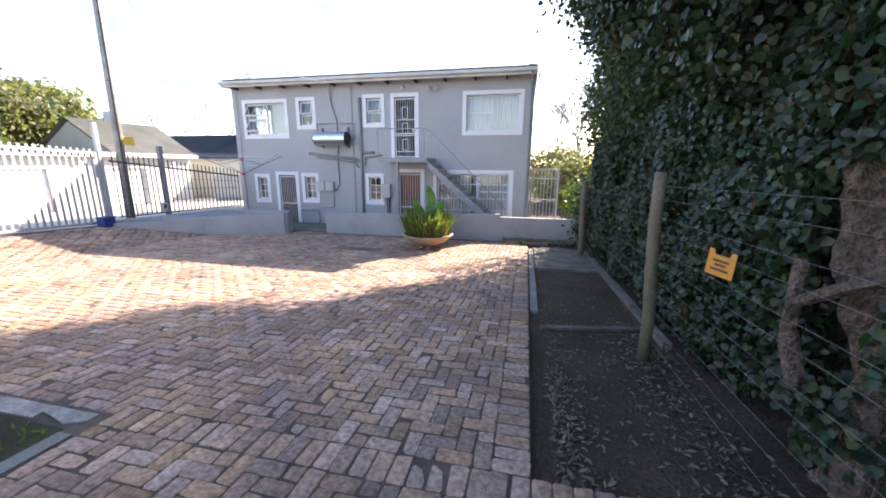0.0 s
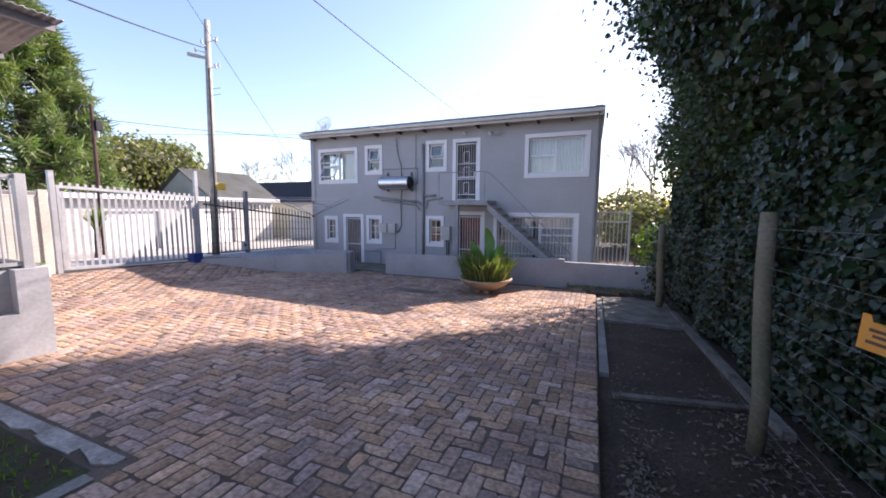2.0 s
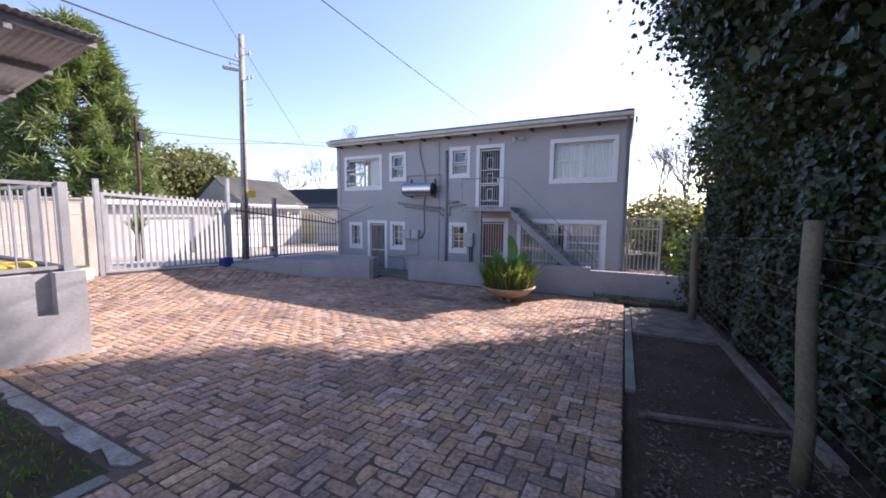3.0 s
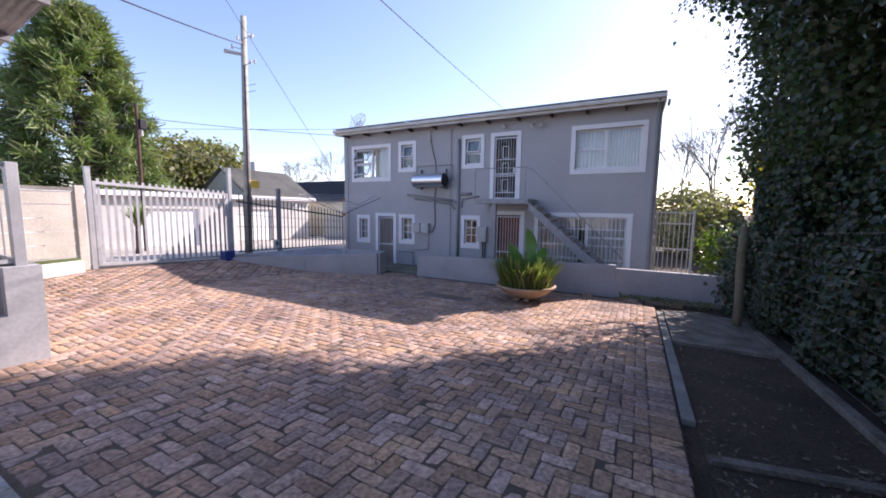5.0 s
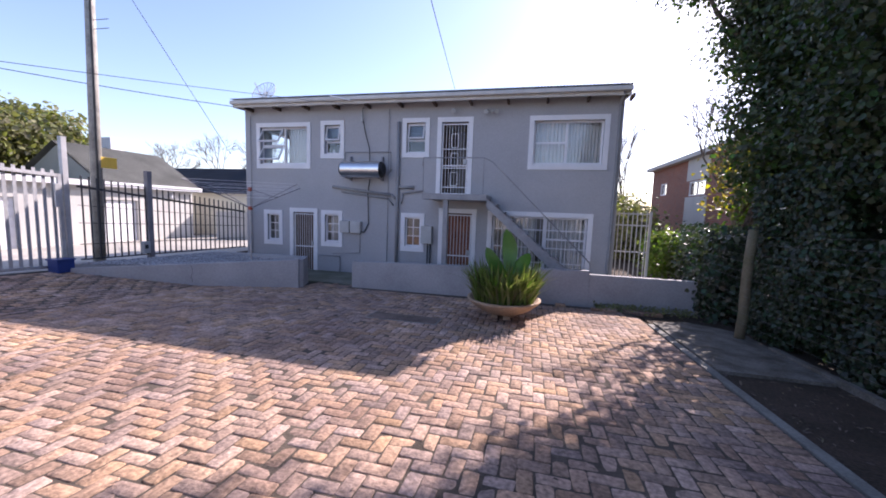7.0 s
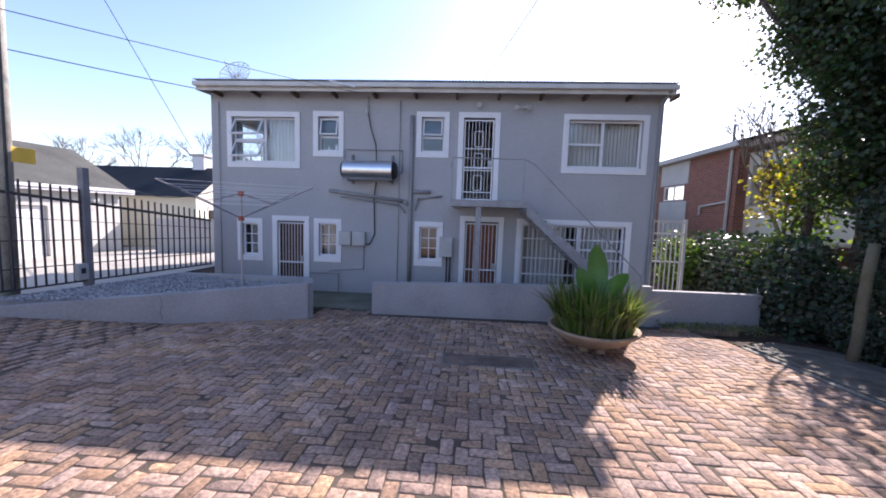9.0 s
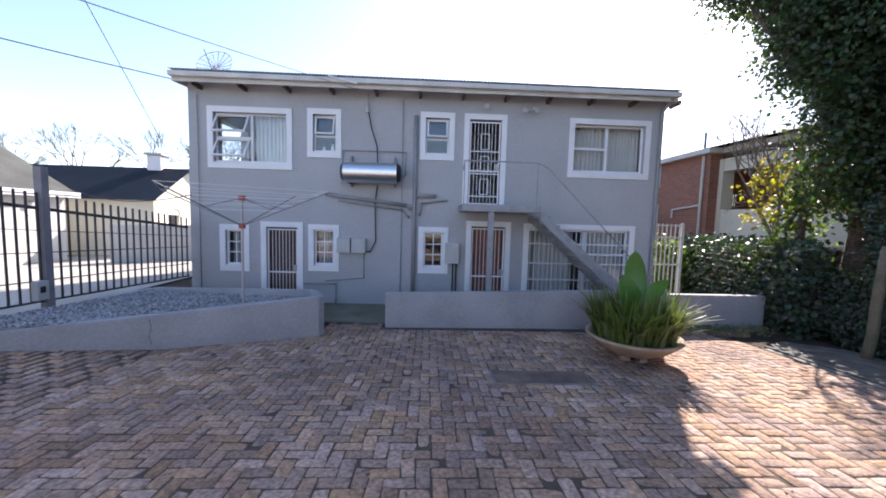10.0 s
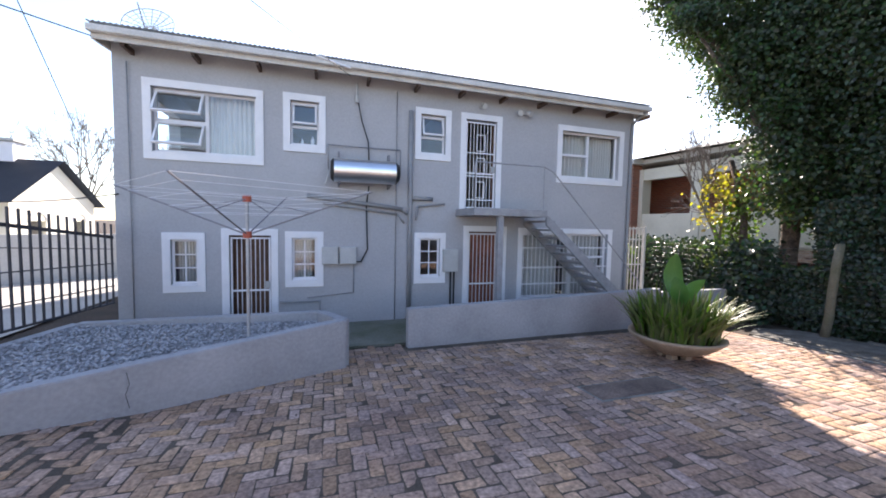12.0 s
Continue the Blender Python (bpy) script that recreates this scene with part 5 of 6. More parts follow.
part("old_trunk", gnarled([(1.92, 2.02, -0.2), (1.92, 2.12, 0.6), (1.90, 2.22, 1.1), (1.92, 2.34, 1.6), (2.05, 2.5, 2.4)], [0.24, 0.17, 0.21, 0.27, 0.22], 44), OLDBARK, ivy_tree, "pale deeply ridged bark")
part("low_branch", gnarled([(1.60, 2.52, 0.72), (1.55, 2.40, 0.90), (1.56, 2.1, 1.08), (1.62, 1.7, 1.32)], [0.025, 0.032, 0.034, 0.025], 12, 3.0), OLDBARK, ivy_tree)
part("low_branch", gnarled([(1.66, 2.42, 0.35), (1.60, 2.50, 0.70), (1.64, 2.56, 1.12)], [0.05, 0.045, 0.035], 12, 5.0), OLDBARK, ivy_tree)


def bare_tree(name, p, height, spread, seed, label, material=None):
    rg = np.random.default_rng(seed)
    t = thing(name, p, label, "tree", "bare trees")
    bm = B()

    def grow(a, d, L, r, depth):
        b = a + d * L
        rod(bm, a, b, r, r * 0.7, 5 if depth > 1 else 4, False)
        if depth:
            for k in range(3 if depth > 1 else 4):
                nd = (d + Vector(rg.normal(0, spread, 3)) + Vector((0, 0, 0.12))).normalized()
                grow(b, nd, L * rg.uniform(0.6, 0.85), r * 0.62, depth - 1)

    grow(Vector(p), Vector((0, 0, 1)), height * 0.33, height * 0.014, 5)
    part("crown", bm, material or BAREBARK, t)
    return t


bare_tree("bare_tree", (3.3, 26.5, -0.4), 6.6, 0.36, 31, "bare winter tree behind the house")
bare_tree("bare_tree", (2.2, 32.0, -0.4), 7.0, 0.36, 32, "bare winter tree behind the house")
for i, (x, y, h) in enumerate(((-19.0, 40.0, 8.4), (-24.0, 38.0, 8.6), (-29.0, 37.0, 8.2), (-34.0, 36.0, 8.6), (-22.0, 34.0, 7.4), (-38.0, 33.0, 8.0))):
    bare_tree("bare_tree", (x, y, -0.4), h, 0.42, 33 + i, "bare winter tree behind the neighbouring roofs")

bare_tree("bare_tree", (2.5, 12.0, -0.45), 5.0, 0.40, 51, "thin leafless branches beside the ivy-clad young tree")

# conifer with whorled branch tufts
def conifer(p, height, radius, seed):
    rg = np.random.default_rng(seed)
    t = thing("conifer", p, "large green conifer with tufted drooping branches", "tree")
    part("trunk", limb(B(), p, (p[0], p[1], p[2] + height * 0.95), 0.35, 0.06, rg, 6, 0.05, 8), BARK, t)
    V, F = [], []
    bm = B()
    nb = 130
    for i in range(nb):
        k = (i + 0.5) / nb
        h = height * (0.10 + 0.88 * k)
        R = radius * (1 - k) ** 0.62 * rg.uniform(0.72, 1.08) + 0.25
        a = i * 2.4 + rg.normal(0, 0.3)
        c = Vector((p[0], p[1], p[2] + h))
        q = c + Vector((R * math.cos(a), R * math.sin(a), 0.1 * R + 0.3))
        rod(bm, c, q, 0.05, 0.02, 5, False)
        m = 240
        tt = rg.uniform(0.35, 1.05, m) ** 0.7
        cen = np.array(c)[None] + (np.array(q) - np.array(c))[None] * tt[:, None] + rg.normal(0, 0.16, (m, 3))
        d = rg.normal(0, 1, (m, 3)) + np.array((math.cos(a), math.sin(a), 0.15)) * 1.2
        d /= np.linalg.norm(d, axis=1)[:, None]
        s = np.cross(d, rg.normal(0, 1, (m, 3)))
        s /= np.linalg.norm(s, axis=1)[:, None]
        L = rg.uniform(0.3, 0.6, (m, 1))
        b0 = len(V) * 0 + sum(len(x) for x in V)
        V.append(np.stack([cen - s * 0.03, cen + s * 0.03, cen + d * L + s * 0.012, cen + d * L - s * 0.012], 1).reshape(-1, 3))
        F.append(b0 + np.arange(m * 4).reshape(-1, 4))
    part("limb_whorl", bm, BARK, t)["kind"] = "stuff"
    quads("crown", np.concatenate(V), np.concatenate(F), CONIFER, t)


conifer((-22.2, 8.3, -0.5), 10.2, 3.1, 41)
tree("broad_tree", "rounded grey-green tree beyond the garage", [(-27.5, 15.0, -0.4), (-27.5, 15.0, 3.0)],
     [(-27.5, 14.0, 4.2, 2.2, 2.4, 1.5), (-27.5, 16.4, 4.4, 2.2, 2.2, 1.5), (-27.0, 12.0, 3.6, 2.0, 2.0, 1.6)], 15000, 0.22, BUSH, 42, 0.25, LEAF, 0.4)
tree("broad_tree", "leafy shrubs behind the house corner", [(3.6, 21.0, -0.4), (3.6, 21.0, 1.2)],
     [(2.4, 21.5, 0.8, 1.2, 1.2, 1.2), (1.8, 24.0, 1.2, 2.0, 1.2, 1.5)], 9000, 0.16, BUSH, 43, 0.1, LEAF, 0.35)
tree("garden_shrub", "bright yellow-green shrub beside the side gate", [(2.2, 15.0, -0.4), (2.2, 15.0, 0.6)],
     [(2.0, 15.0, 0.4, 0.4, 0.6, 0.7)], 1600, 0.10, YOUNG, 44, 0.05, LEAF, 0.2)

# side gate right of the house
sgt = thing("side_gate", (1.0, 13.0, -0.45), "white barred steel side gate beside the house", "gate")
for x in (0.14, 1.0):
    part("post", box(B(), x - 0.03, x + 0.03, 12.97, 13.03, -0.5, 1.62), OFFWHITE, sgt)
for z in (-0.35, 0.55, 1.25, 1.55):
    part("rail", box(B(), 0.17, 0.97, 12.985, 13.015, z - 0.018, z + 0.018), OFFWHITE, sgt)
for i in range(7):
    x = 0.23 + i * 0.113
    part("bar", box(B(), x - 0.011, x + 0.011, 12.955, 12.983, -0.42, 1.6), OFFWHITE, sgt)

# ---------------------------------------------------------------- neighbouring buildings
apt = thing("apartment_building", (7.0, 18.0, -0.5), "red brick apartment building with cream balconies", "apartment building")
AX, AY = 5.6, 18.2
APW = [(AY + 8.4, AY + 9.4, 2.8, 3.5), (AY + 8.4, AY + 9.4, 0.2, 0.9), (AY + 3.4, AY + 5.2, 2.6, 3.3)]
part("brick_gable", wall_open(B(), AY, AY + 11, -0.6, 4.4, AX, AX + 0.25, APW, True), BRICK, apt, "red face brick wall")
for a_, b_ in ((-0.6, 2.55), (3.35, 4.38)):
    part("rendered_panel", box(B(), AX - 0.03, AX - 0.002, AY + 3.1, AY + 5.5, a_, b_), OFFWHITE, apt)
for ya, yb, za, zb_ in APW:
    wd = part("window", box(B(), AX + 0.08, AX + 0.11, ya, yb, za, zb_), GLASS, apt)
    bm = B()
    ym = (ya + yb) / 2
    for a_, b_, c_, d_ in ((ya, ya + 0.06, za, zb_), (yb - 0.06, yb, za, zb_), (ya + 0.06, yb - 0.06, za, za + 0.06), (ya + 0.06, yb - 0.06, zb_ - 0.06, zb_), (ym - 0.03, ym + 0.03, za + 0.06, zb_ - 0.06)):
        box(bm, AX + 0.01, AX + 0.078, a_, b_, c_, d_)
    part("frame", bm, WHITE, wd)
part("brick_front", box(B(), AX + 0.25, AX + 0.5, AY, AY + 0.25, -0.6, 4.4), BRICK, apt, "red face brick wall")
part("downpipe", rod(B(), (AX - 0.06, AY + 0.3, -0.5), (AX - 0.06, AY + 0.3, 4.35), 0.06, None, 10), OFFWHITE, apt)
for z in (1.1, 2.4):
    part("drain_pipe", rods(B(), [(AX - 0.06, AY + 0.3, z), (AX - 0.06, AY + 2.0, z - 0.15), (AX - 0.06, AY + 2.0, z - 0.5)], 0.045), OFFWHITE, apt)
part("vent_pipe", rod(B(), (AX - 0.06, AY + 0.3, 4.36), (AX - 0.06, AY + 0.3, 5.3), 0.05, None, 8), GREYSTEEL, apt)
# balcony wing: from the brick front towards the street
b0, b1 = (AX + 0.5, AY), (6.9, 8.0)
wd_ = Vector((b1[0] - b0[0], b1[1] - b0[1]))
wd_.normalize()
for z0, z1 in ((1.05, 2.22), (3.72, 4.2), (-0.6, 0.35)):
    part("parapet", beam(B(), b0, b1, 0.2, z0, z1), CREAM, apt, "cream balcony parapet")
for i in range(5):
    p = lerp2(b0, b1, i * 0.25)
    part("pillar", box(B(), p[0] - 0.12, p[0] + 0.35, p[1] - 0.2, p[1] + 0.2, -0.6, 4.2), CREAM, apt)
bk0, bk1 = (b0[0] + 2.0, b0[1] + 3.0), (b1[0] + 2.0, b1[1])
part("balcony_back_wall", beam(B(), bk0, bk1, 0.2, -0.6, 4.2), BRICK, apt)
part("balcony_floor", slab(B(), [b0, b1, bk1, bk0], 0.98, 1.14), CREAM, apt)
part("balcony_ceiling", slab(B(), [b0, b1, bk1, bk0], 4.0, 4.1), CREAM, apt)
for i in range(6):
    p = lerp2(bk0, bk1, 0.08 + i * 0.17)
    for z in (-0.3, 1.3):
        part("window", box(B(), p[0] - 0.16, p[0] - 0.11, p[1] - 0.5, p[1] + 0.5, z + 0.5, z + 1.7), GLASS, apt)
bm = B()
slab(bm, [(AX - 0.35, AY + 11.3), (AX - 0.35, AY - 0.35), (b0[0] - 0.3, AY - 0.35), (b1[0] - 0.25, b1[1]), (b1[0] + 5, b1[1]), (b1[0] + 5, AY + 11.3)], 4.4, 4.6)
part("roof_fascia", bm, OFFWHITE, apt)
bm = B()
vs = [bm.verts.new(q) for q in ((AX - 0.3, AY + 11.2, 4.61), (AX - 0.3, AY - 0.3, 4.61), (b1[0] - 0.4, b1[1], 4.61), (b1[0] + 5, b1[1], 4.61), (b1[0] + 5, AY + 11.2, 4.61), (AX + 4, AY + 4.5, 5.6), (b1[0] + 2.6, b1[1], 5.6))]
for q in ((0, 1, 5), (1, 2, 6, 5), (2, 3, 6), (3, 4, 5, 6), (4, 0, 5)):
    bm.faces.new([vs[i] for i in q])
part("roof", bm, ROOFGREY, apt)

# garage block across the driveway
GX, GY0, GY1 = -18.2, 1.0, 17.3
gar = thing("garage_block", (GX - 2, 10, -0.3), "off-white garage block with a grey roof and white doors", "garage")
doors = [(3.2, 5.8), (8.4, 10.9), (13.0, 14.7)]
part("front_wall", wall_open(B(), GY0, GY1, -0.5, 2.0, GX - 0.2, GX, [(a, b, -0.5, 1.42) for a, b in doors], True), OFFWHITE, gar)
part("end_wall", box(B(), GX - 5, GX - 0.2, GY1 - 0.2, GY1, -0.5, 2.0), OFFWHITE, gar)
part("back_wall", box(B(), GX - 5.2, GX - 5.0, GY0, GY1, -0.5, 2.0), OFFWHITE, gar)
for a, b in doors:
    gd = part("garage_door", box(B(), GX - 0.16, GX - 0.145, a + 0.01, b - 0.01, -0.5, 1.41), WHITE, gar, "white sectional garage door")
    for k in range(6):
        part("panel", box(B(), GX - 0.14, GX - 0.10, a + 0.02, b - 0.02, -0.48 + k * 0.315, -0.48 + k * 0.315 + 0.305, 0.01), WHITE, gd)
part("chimney", box(B(), GX - 3.2, GX - 2.6, 15.6, 16.2, 2.6, 4.25, 0.02), WHITE, gar, "white plastered chimney")
part("fascia", box(B(), GX + 0.25, GX + 0.29, GY0 - 0.3, GY1 + 0.3, 1.93, 2.12), WHITE, gar)
GB = 13.6
part("flat_roof", box(B(), GX - 5.2, GX + 0.24, GY0 - 0.3, GB - 0.21, 2.005, 2.14), ROOFGREY, gar, "flat grey garage roof")
for ya, yb in ((GB - 0.2, GB), (GY1 - 0.2, GY1)):
    bm = B()
    lo = [bm.verts.new((x, y, z)) for y in (ya, yb) for x, z in ((GX, 2.01), (GX - 2.3, 3.5), (GX - 4.6, 2.01))]
    for q in ((0, 1, 2), (5, 4, 3), (0, 3, 4, 1), (1, 4, 5, 2), (2, 5, 3, 0)):
        bm.faces.new([lo[i] for i in q])
    bmesh.ops.recalc_face_normals(bm, faces=bm.faces)
    part("gable", bm, OFFWHITE, gar, "plastered gable under the slate roof")
for xe in (GX + 0.32, GX - 4.92):
    bm = B()
    bm.faces.new([bm.verts.new(q) for q in ((xe, GB - 0.32, 2.0), (xe, GY1 + 0.3, 2.0), (GX - 2.3, GY1 + 0.3, 3.68), (GX - 2.3, GB - 0.32, 3.68))])
    bmesh.ops.solidify(bm, geom=bm.faces[:], thickness=0.09)
    part("roof", bm, ROOFGREY, gar, "slate grey pitched roof")
for yy in (6.9, 12.0, 16.2):
    part("wall_lamp", rod(B(), (GX, yy, 1.7), (GX + 0.14, yy, 1.66), 0.07, 0.09, 10), WHITE, gar)
part("yellow_board", box(B(), -12.14, -12.12, 9.2, 9.62, 2.2, 2.46, 0.006), YELLOW, up, "small yellow board nailed to the pole")

# cream house with dark roof, further back
nh = thing("neighbour_house", (-20.0, 22.0, -0.5), "cream house with a dark blue roof and arched windows", "house")
NX0, NX1, NY0, NY1, NE, NR = -27.0, -16.4, 19.0, 23.2, 2.05, 3.35
bm = B()
wall_open(bm, NY0, NY1, -0.5, NE, NX1 - 0.2, NX1, [(19.8, 20.5, 0.5, 1.4), (21.9, 22.6, 0.5, 1.4)], True)
part("end_wall", bm, CREAM, nh)
bm = B()
vs = [bm.verts.new(q) for q in ((NX1, NY0, NE), (NX1, NY1, NE), (NX1, (NY0 + NY1) / 2, NR), (NX1 - 0.2, NY0, NE), (NX1 - 0.2, NY1, NE), (NX1 - 0.2, (NY0 + NY1) / 2, NR))]
for q in ((0, 1, 2), (5, 4, 3), (0, 2, 5, 3), (1, 4, 5, 2)):
    bm.faces.new([vs[i] for i in q])
part("gable", bm, CREAM, nh)
part("front_wall", box(B(), NX0, NX1 - 0.2, NY0, NY0 + 0.2, -0.5, NE), CREAM, nh)
part("back_wall", box(B(), NX0, NX1 - 0.2, NY1 - 0.2, NY1, -0.5, NE), CREAM, nh)
part("far_end_wall", box(B(), NX0, NX0 + 0.2, NY0 + 0.2, NY1 - 0.2, -0.5, NE), CREAM, nh)
for s, ye in ((-1, NY0 - 0.3), (1, NY1 + 0.3)):
    bm = B()
    ym = (NY0 + NY1) / 2
    vs = [bm.verts.new(q) for q in ((NX0 - 0.3, ye, NE - 0.1), (NX1 + 0.25, ye, NE - 0.1), (NX1 + 0.25, ym, NR + 0.12), (NX0 - 0.3, ym, NR + 0.12))]
    bm.faces.new(vs)
    bmesh.ops.solidify(bm, geom=bm.faces[:], thickness=0.1)
    part("roof", bm, ROOFBLUE, nh, "dark blue-grey roof slope")
for yy in (19.8, 21.9):
    wd = part("window", box(B(), NX1 - 0.12, NX1 - 0.10, yy, yy + 0.7, 0.5, 1.4), GLASS, nh)
    bm = B()
    for k in range(9):
        a0, a1 = math.pi * k / 9, math.pi * (k + 1) / 9
        rod(bm, (NX1 + 0.01, yy + 0.35 - 0.4 * math.cos(a0), 1.4 + 0.3 * math.sin(a0)), (NX1 + 0.01, yy + 0.35 - 0.4 * math.cos(a1), 1.4 + 0.3 * math.sin(a1)), 0.035, None, 5)
    part("arch_trim", bm, WHITE, wd)
bm = box(B(), -18.0, -17.4, 20.9, 21.5, 3.1, 4.0, 0.03)
part("chimney", bm, WHITE, nh, "white plastered chimney")
part("chimney_cap", box(B(), -18.08, -17.32, 20.82, 21.58, 4.01, 4.1), OFFWHITE, nh)

single("boundary_wall", beam(B(), (-16.4, 16.9), (-11.9, 20.6), 0.18, -0.6, 1.05), OFFWHITE, "low off-white boundary wall beyond the fence", "wall", kind="structure")
# yucca behind the gate
yc = thing("yucca", (-15.2, 7.2, -0.1), "spiky yucca plant on a thin trunk beyond the gate", "plant")
part("trunk", limb(B(), (-15.2, 7.2, -0.1), (-15.2, 7.25, 0.9), 0.09, 0.08, np.random.default_rng(1), 4, 0.02), BARK, yc)
part("rosette", straps(np.random.default_rng(2), (-15.2, 7.25, 0.85), 130, 0.08, 0.85, 1.0, 0.025), STRAP, yc, "", True)

# lot wall behind the walker, closing the yard
single("wall_back", box(B(), -12, 9, -7.2, -7.0, -0.3, 2.2), OFFWHITE, "plain plastered wall behind the yard", "wall", kind="structure")

# ---------------------------------------------------------------- paving
def paver_mesh(name, w, l, h, seed):
    """A worn brick paver with cut corners and a rounded arris."""
    rg = random.Random(seed)
    c = 0.012
    a, b = l / 2, w / 2
    ring = [(-a + c, -b), (a - c, -b), (a, -b + c), (a, b - c), (a - c, b), (-a + c, b), (-a, b - c), (-a, -b + c)]
    ring = [(x + rg.uniform(-0.006, 0.006), y + rg.uniform(-0.005, 0.005)) for x, y in ring]
    v = []
    for z, i in ((-h, 0.0), (-0.004, 0.0), (0.0, 0.006)):
        v += [(x * (1 - i / a), y * (1 - i / b), z) for x, y in ring]
    v.append((0, 0, 0.0015))
    f = []
    for k in (0, 8):
        f += [(k + n, k + (n + 1) % 8, k + 8 + (n + 1) % 8, k + 8 + n) for n in range(8)]
    f += [(24, 16 + n, 16 + n + 1, 16 + (n + 2) % 8) for n in range(0, 8, 2)]
    me = bpy.data.meshes.new(name)
    me.from_pydata(v, [], f)
    me.materials.append(PAVER)
    return me, np.array(v), np.array(f)


U, J = 0.113, 0.008
PM = [paver_mesh("paver", U - J, 2 * U - J, 0.05, s) for s in range(8)] + [paver_mesh("paver", U - J, U - J, 0.05, s) for s in range(8, 12)]
jb = []
paving = sheet("paving", -12.1, EX, -3.4, 10.75, -0.004, JOINT, "red-brown clay brick paving in herringbone bond", "paving", 0.4)


sheet("paving_front", EX + 0.003, EX + 1.5, -3.4, 1.6, -0.004, JOINT, "joint sand under the front paving course", "paving", 0.4)


def blocked(x, y):
    if x < -2.72 and -1.5 < y < 1.66 and x > -5.75:
        return True
    if x < TX - 0.02 and y < TY + 0.02:
        return True
    if x > EX and y > 1.60:
        return True
    if x > EX - 2 * U - 0.001 and y > 1.80:
        return True
    if 1.582 < y < 1.808 and x > -2.72:
        return True
    if y > 9.9 and in_poly(x, y, [PA, PB, PC, PD]):
        return True
    if in_poly(x, y, [PD, PA, (-7.4, 12), (-13, 12)]):
        return True
    if y > 10.55 and x > -6.3:
        return True
    if x < GL[0] + (GR[0] - GL[0]) * (y - GL[1]) / (GR[1] - GL[1]) + 0.08 and y > 1.5:
        return True
    return x < -9.6 - y * 0.413 and y < 4.9


rp = random.Random(5)
spots = []
for i in range(-108, 16):
    for j in range(-30, 96):
        k = (i + j) % 4
        if k % 2:
            continue
        x, y = (i + 0.5) * U, (j + 0.5) * U
        x2, y2 = (x + U, y) if k == 0 else (x, y + U)
        fa, fb = not blocked(x, y), not blocked(x2, y2)
        if fa and fb:
            spots.append(((x + x2) / 2, (y + y2) / 2, 0.0 if k == 0 else math.pi / 2, False))
        elif fa or fb:
            spots.append((x if fa else x2, y if fa else y2, 0.0, True))
yy = 1.808 + U / 2
while yy < 10.1:
    spots.append((EX - U, yy, 0.0, False))
    yy += U
xx = -2.66
while xx < EX + 1.4:
    spots.append((xx, 1.695, math.pi / 2, False))
    xx += U
near, far_v, far_f = [], [], []
nb = 0
for x, y, a, half in spots:
    s = 8 + rp.randrange(4) if half else rp.randrange(8)
    z = gz(x, y) + rp.uniform(-0.004, 0.005)
    x, y = x + rp.gauss(0, 0.0022), y + rp.gauss(0, 0.0022)
    e = Euler((rp.gauss(0, 0.013) - 0.05, rp.gauss(0, 0.013), 0))
    m = Matrix.Translation((x, y, z)) @ e.to_matrix().to_4x4() @ Matrix.Rotation(a + rp.gauss(0, 0.02), 4, "Z")
    if -1.9 < x < EX and 1.6 < y < 5.0 and len(near) < 300:
        near.append((s, m))
    else:
        far_v.append(PM[s][1] @ np.array(m.to_3x3()).T + np.array(m.translation))
        far_f.append(PM[s][2] + nb)
        nb += 25
for s, m in near:
    ob = new("paver", PM[s][0])
    ob.parent = paving
    ob.matrix_local = m
tagged(quads("pavers_joined", np.concatenate(far_v), np.concatenate(far_f), PAVER, paving), kind="stuff")

# grass patch with a broken concrete kerb
sheet("moss_patch", -5.7, -2.86, -1.4, 1.5, 0.0, MOSSY, "dark mossy soil patch with sparse grass", "soil", 0.3)
rng = np.random.default_rng(8)
x = -2.80
while x > -5.4:
    L = rng.uniform(0.22, 0.75)
    k = max(2, int(L / 0.12))
    c = [(x, 1.66), (x, 1.56 + rng.uniform(-0.05, 0.03))]
    c += [(x - L * j / k, 1.55 + rng.uniform(-0.045, 0.03)) for j in range(1, k)]
    c += [(x - L, 1.57 + rng.uniform(-0.05, 0.03)), (x - L + rng.uniform(-0.02, 0.0), 1.66)]
    lift, tip = rng.uniform(0.004, 0.016), rng.uniform(-0.02, 0.02)
    single("kerb_stone", slab(B(), c, lambda a, b: gz(a, b) - 0.1, lambda a, b: gz(a, b) + lift + tip * (a - x)), KERBPALE, "broken pale concrete kerb piece", "kerb", "kerb pieces", "structure")
    x -= L + rng.uniform(0.004, 0.03)
single("edge_kerb", beam(B(), (-2.79, -1.4), (-2.79, 1.46), 0.11, lambda a, b: gz(a, b) - 0.1, lambda a, b: gz(a, b) + 0.01), CONCRETE, "flat concrete kerb beside the moss patch", "kerb", kind="structure")
n = 2600
p = np.stack([rng.uniform(-5.6, -2.9, n), rng.uniform(-1.3, 1.46, n), np.zeros(n)], 1)
p[:, 2] = [gz(a, b) for a, b in p[:, :2]]
v, f = leaves(rng, p, np.tile((0.3, -1.0, 0.2), (n, 1)), 0.05, -1.0, NARROW)
tagged(quads("grass_tufts", v, f, YOUNG), "sparse short green grass on the soil patch", "grass", kind="stuff")

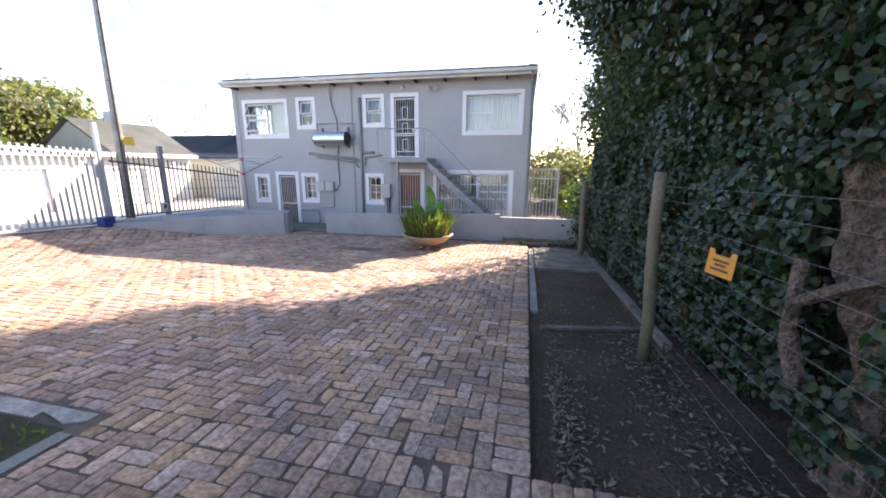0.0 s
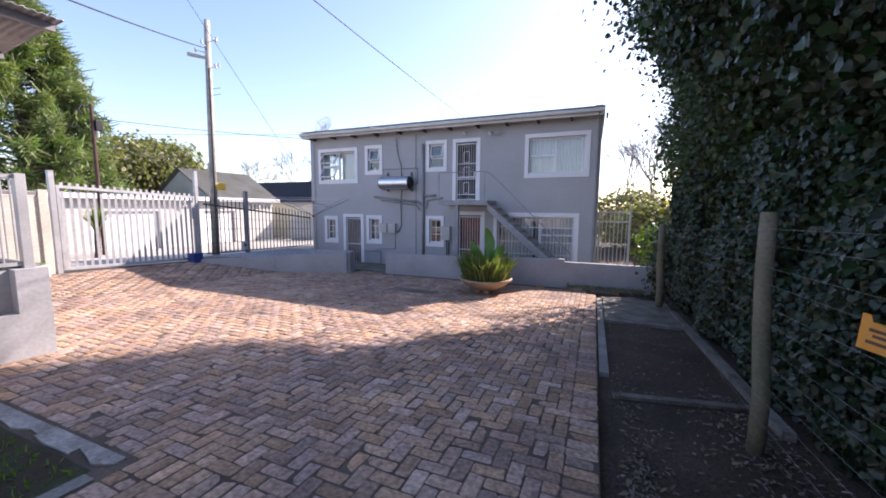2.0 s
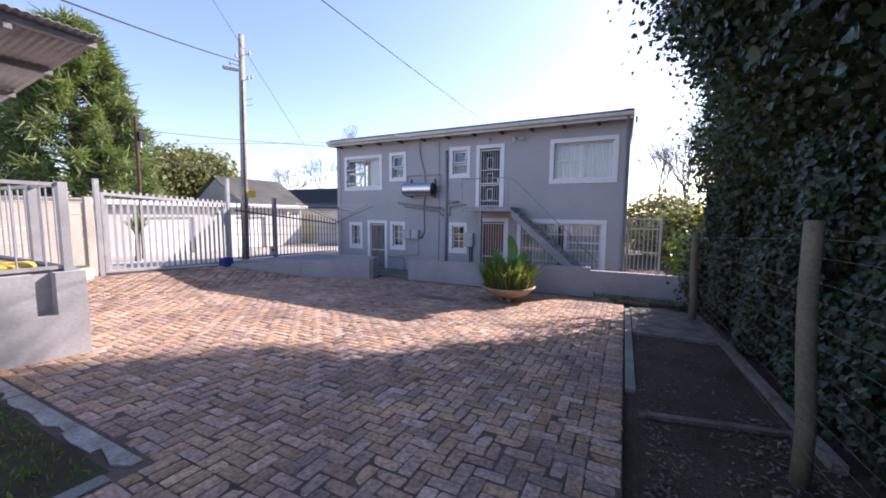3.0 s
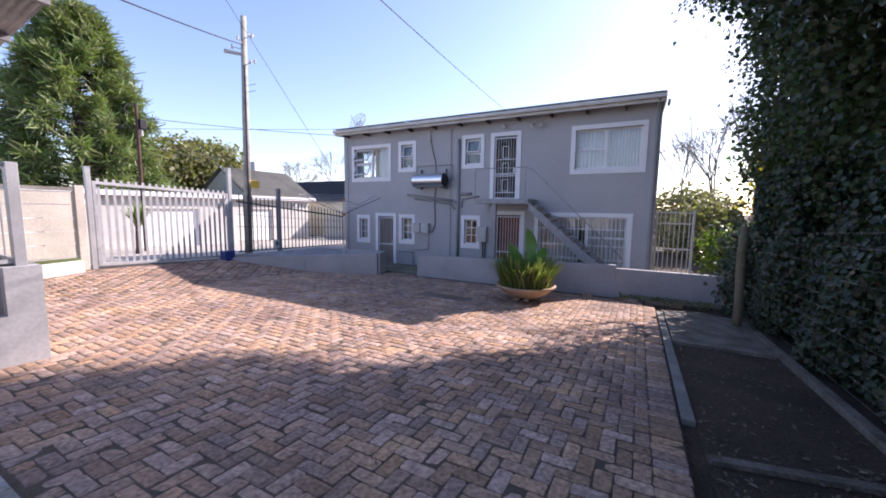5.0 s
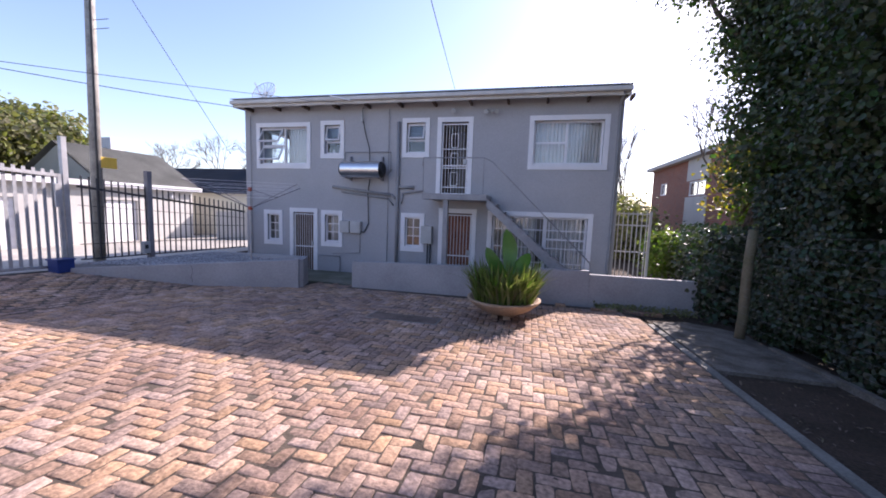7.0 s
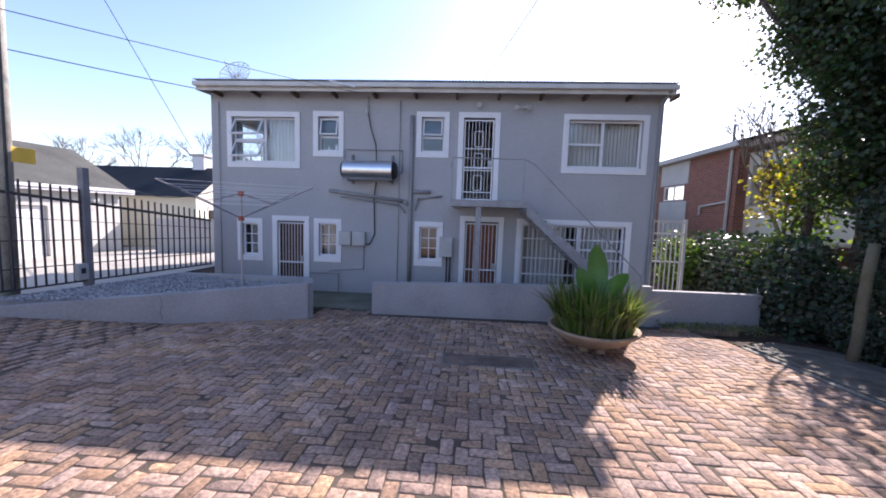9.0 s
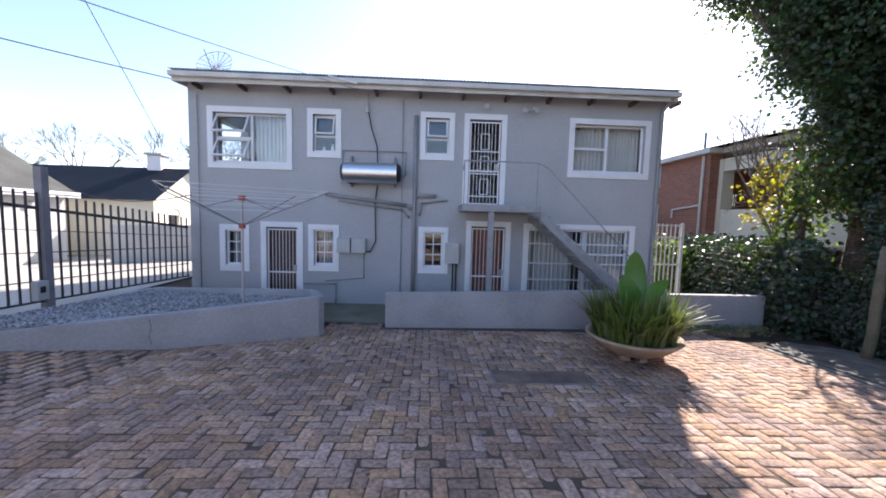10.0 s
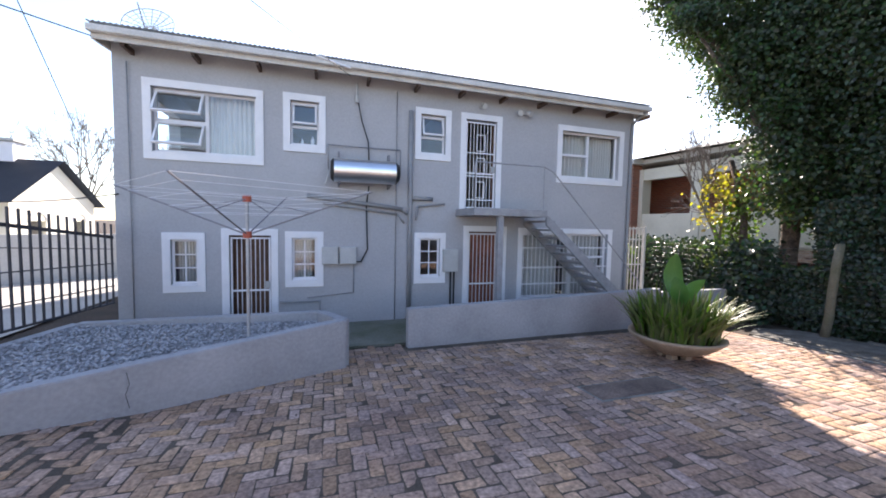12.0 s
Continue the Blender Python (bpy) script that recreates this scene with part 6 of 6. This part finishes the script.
# dry leaves on the soil strip, drain cover, small rubble
n = 1500
x, y = rng.uniform(EX + 0.15, 1.5, n), rng.uniform(1.75, 7.2, n)
x[:420], y[:420] = EX + 0.16 + np.abs(rng.normal(0, 0.13, 420)), 1.8 + np.abs(rng.normal(0, 1.1, 420))
x[420:1150], y[420:1150] = np.clip(1.22 + rng.normal(0, 0.16, 730), 0.5, 1.55), rng.uniform(1.75, 4.6, 730)
p = np.stack([x, y, [gz(a, b) - 0.012 for a, b in zip(x, y)]], 1)
v, f = leaves(rng, p, np.tile((0.0, 0.0, 1.0), (n, 1)), 0.05, 0.0, NARROW, 0.35)
tagged(quads("leaf_litter", v, f, LITTER), "scattered pale dry leaves on the soil", "leaf litter", kind="stuff")
n = 260
p = np.stack([rng.uniform(-8, 0.1, n), rng.uniform(1.0, 10, n), np.zeros(n)], 1)
p[:, 2] = [gz(a, b) + 0.008 for a, b in p[:, :2]]
v, f = leaves(rng, p, np.tile((0.0, 0.0, 1.0), (n, 1)), 0.04, 0.0, NARROW, 0.2)
tagged(quads("leaf_litter", v, f, LITTER), "few dry leaves scattered on the paving", "leaf litter", kind="stuff")
dc = thing("drain_cover", (-4.05, 8.2, gz(-4.05, 8.2)), "flush dark metal drain cover in the paving", "drain cover")
z = lambda x, y: gz(x, y)
part("frame", slab(B(), [(-4.66, 8.02), (-3.42, 8.02), (-3.42, 8.46), (-4.66, 8.46)], lambda x, y: z(x, y) - 0.02, lambda x, y: z(x, y) + 0.006), CONCRETE, dc)
part("lid", slab(B(), [(-4.63, 8.05), (-3.45, 8.05), (-3.45, 8.43), (-4.63, 8.43)], lambda x, y: z(x, y) - 0.01, lambda x, y: z(x, y) + 0.012), LID, dc)
for i, (x, y) in enumerate(((-0.6, 10.45), (-0.35, 10.5), (0.15, 10.55), (-1.3, 10.6), (0.5, 10.5))):
    s = 0.07 + 0.03 * (i % 3)
    bm = box(B(), x - s * 1.5, x + s * 1.5, y - s, y + s, gz(x, y) - 0.03, gz(x, y) + 0.05, 0.015)
    single("loose_brick", bm, PAVER, "loose weathered brick lying at the wall foot", "brick", "loose bricks")
n = 700
p = np.stack([rng.uniform(-0.6, 1.3, n), 10.62 + rng.normal(0, 0.14, n), np.full(n, -0.47) + rng.uniform(0, 0.06, n)], 1)
v, f = leaves(rng, p, np.tile((0.0, -0.4, 1.0), (n, 1)), 0.07, -0.4, NARROW)
tagged(quads("weeds", v, f, BUSH), "low weeds growing along the wall foot", "weeds", kind="stuff")
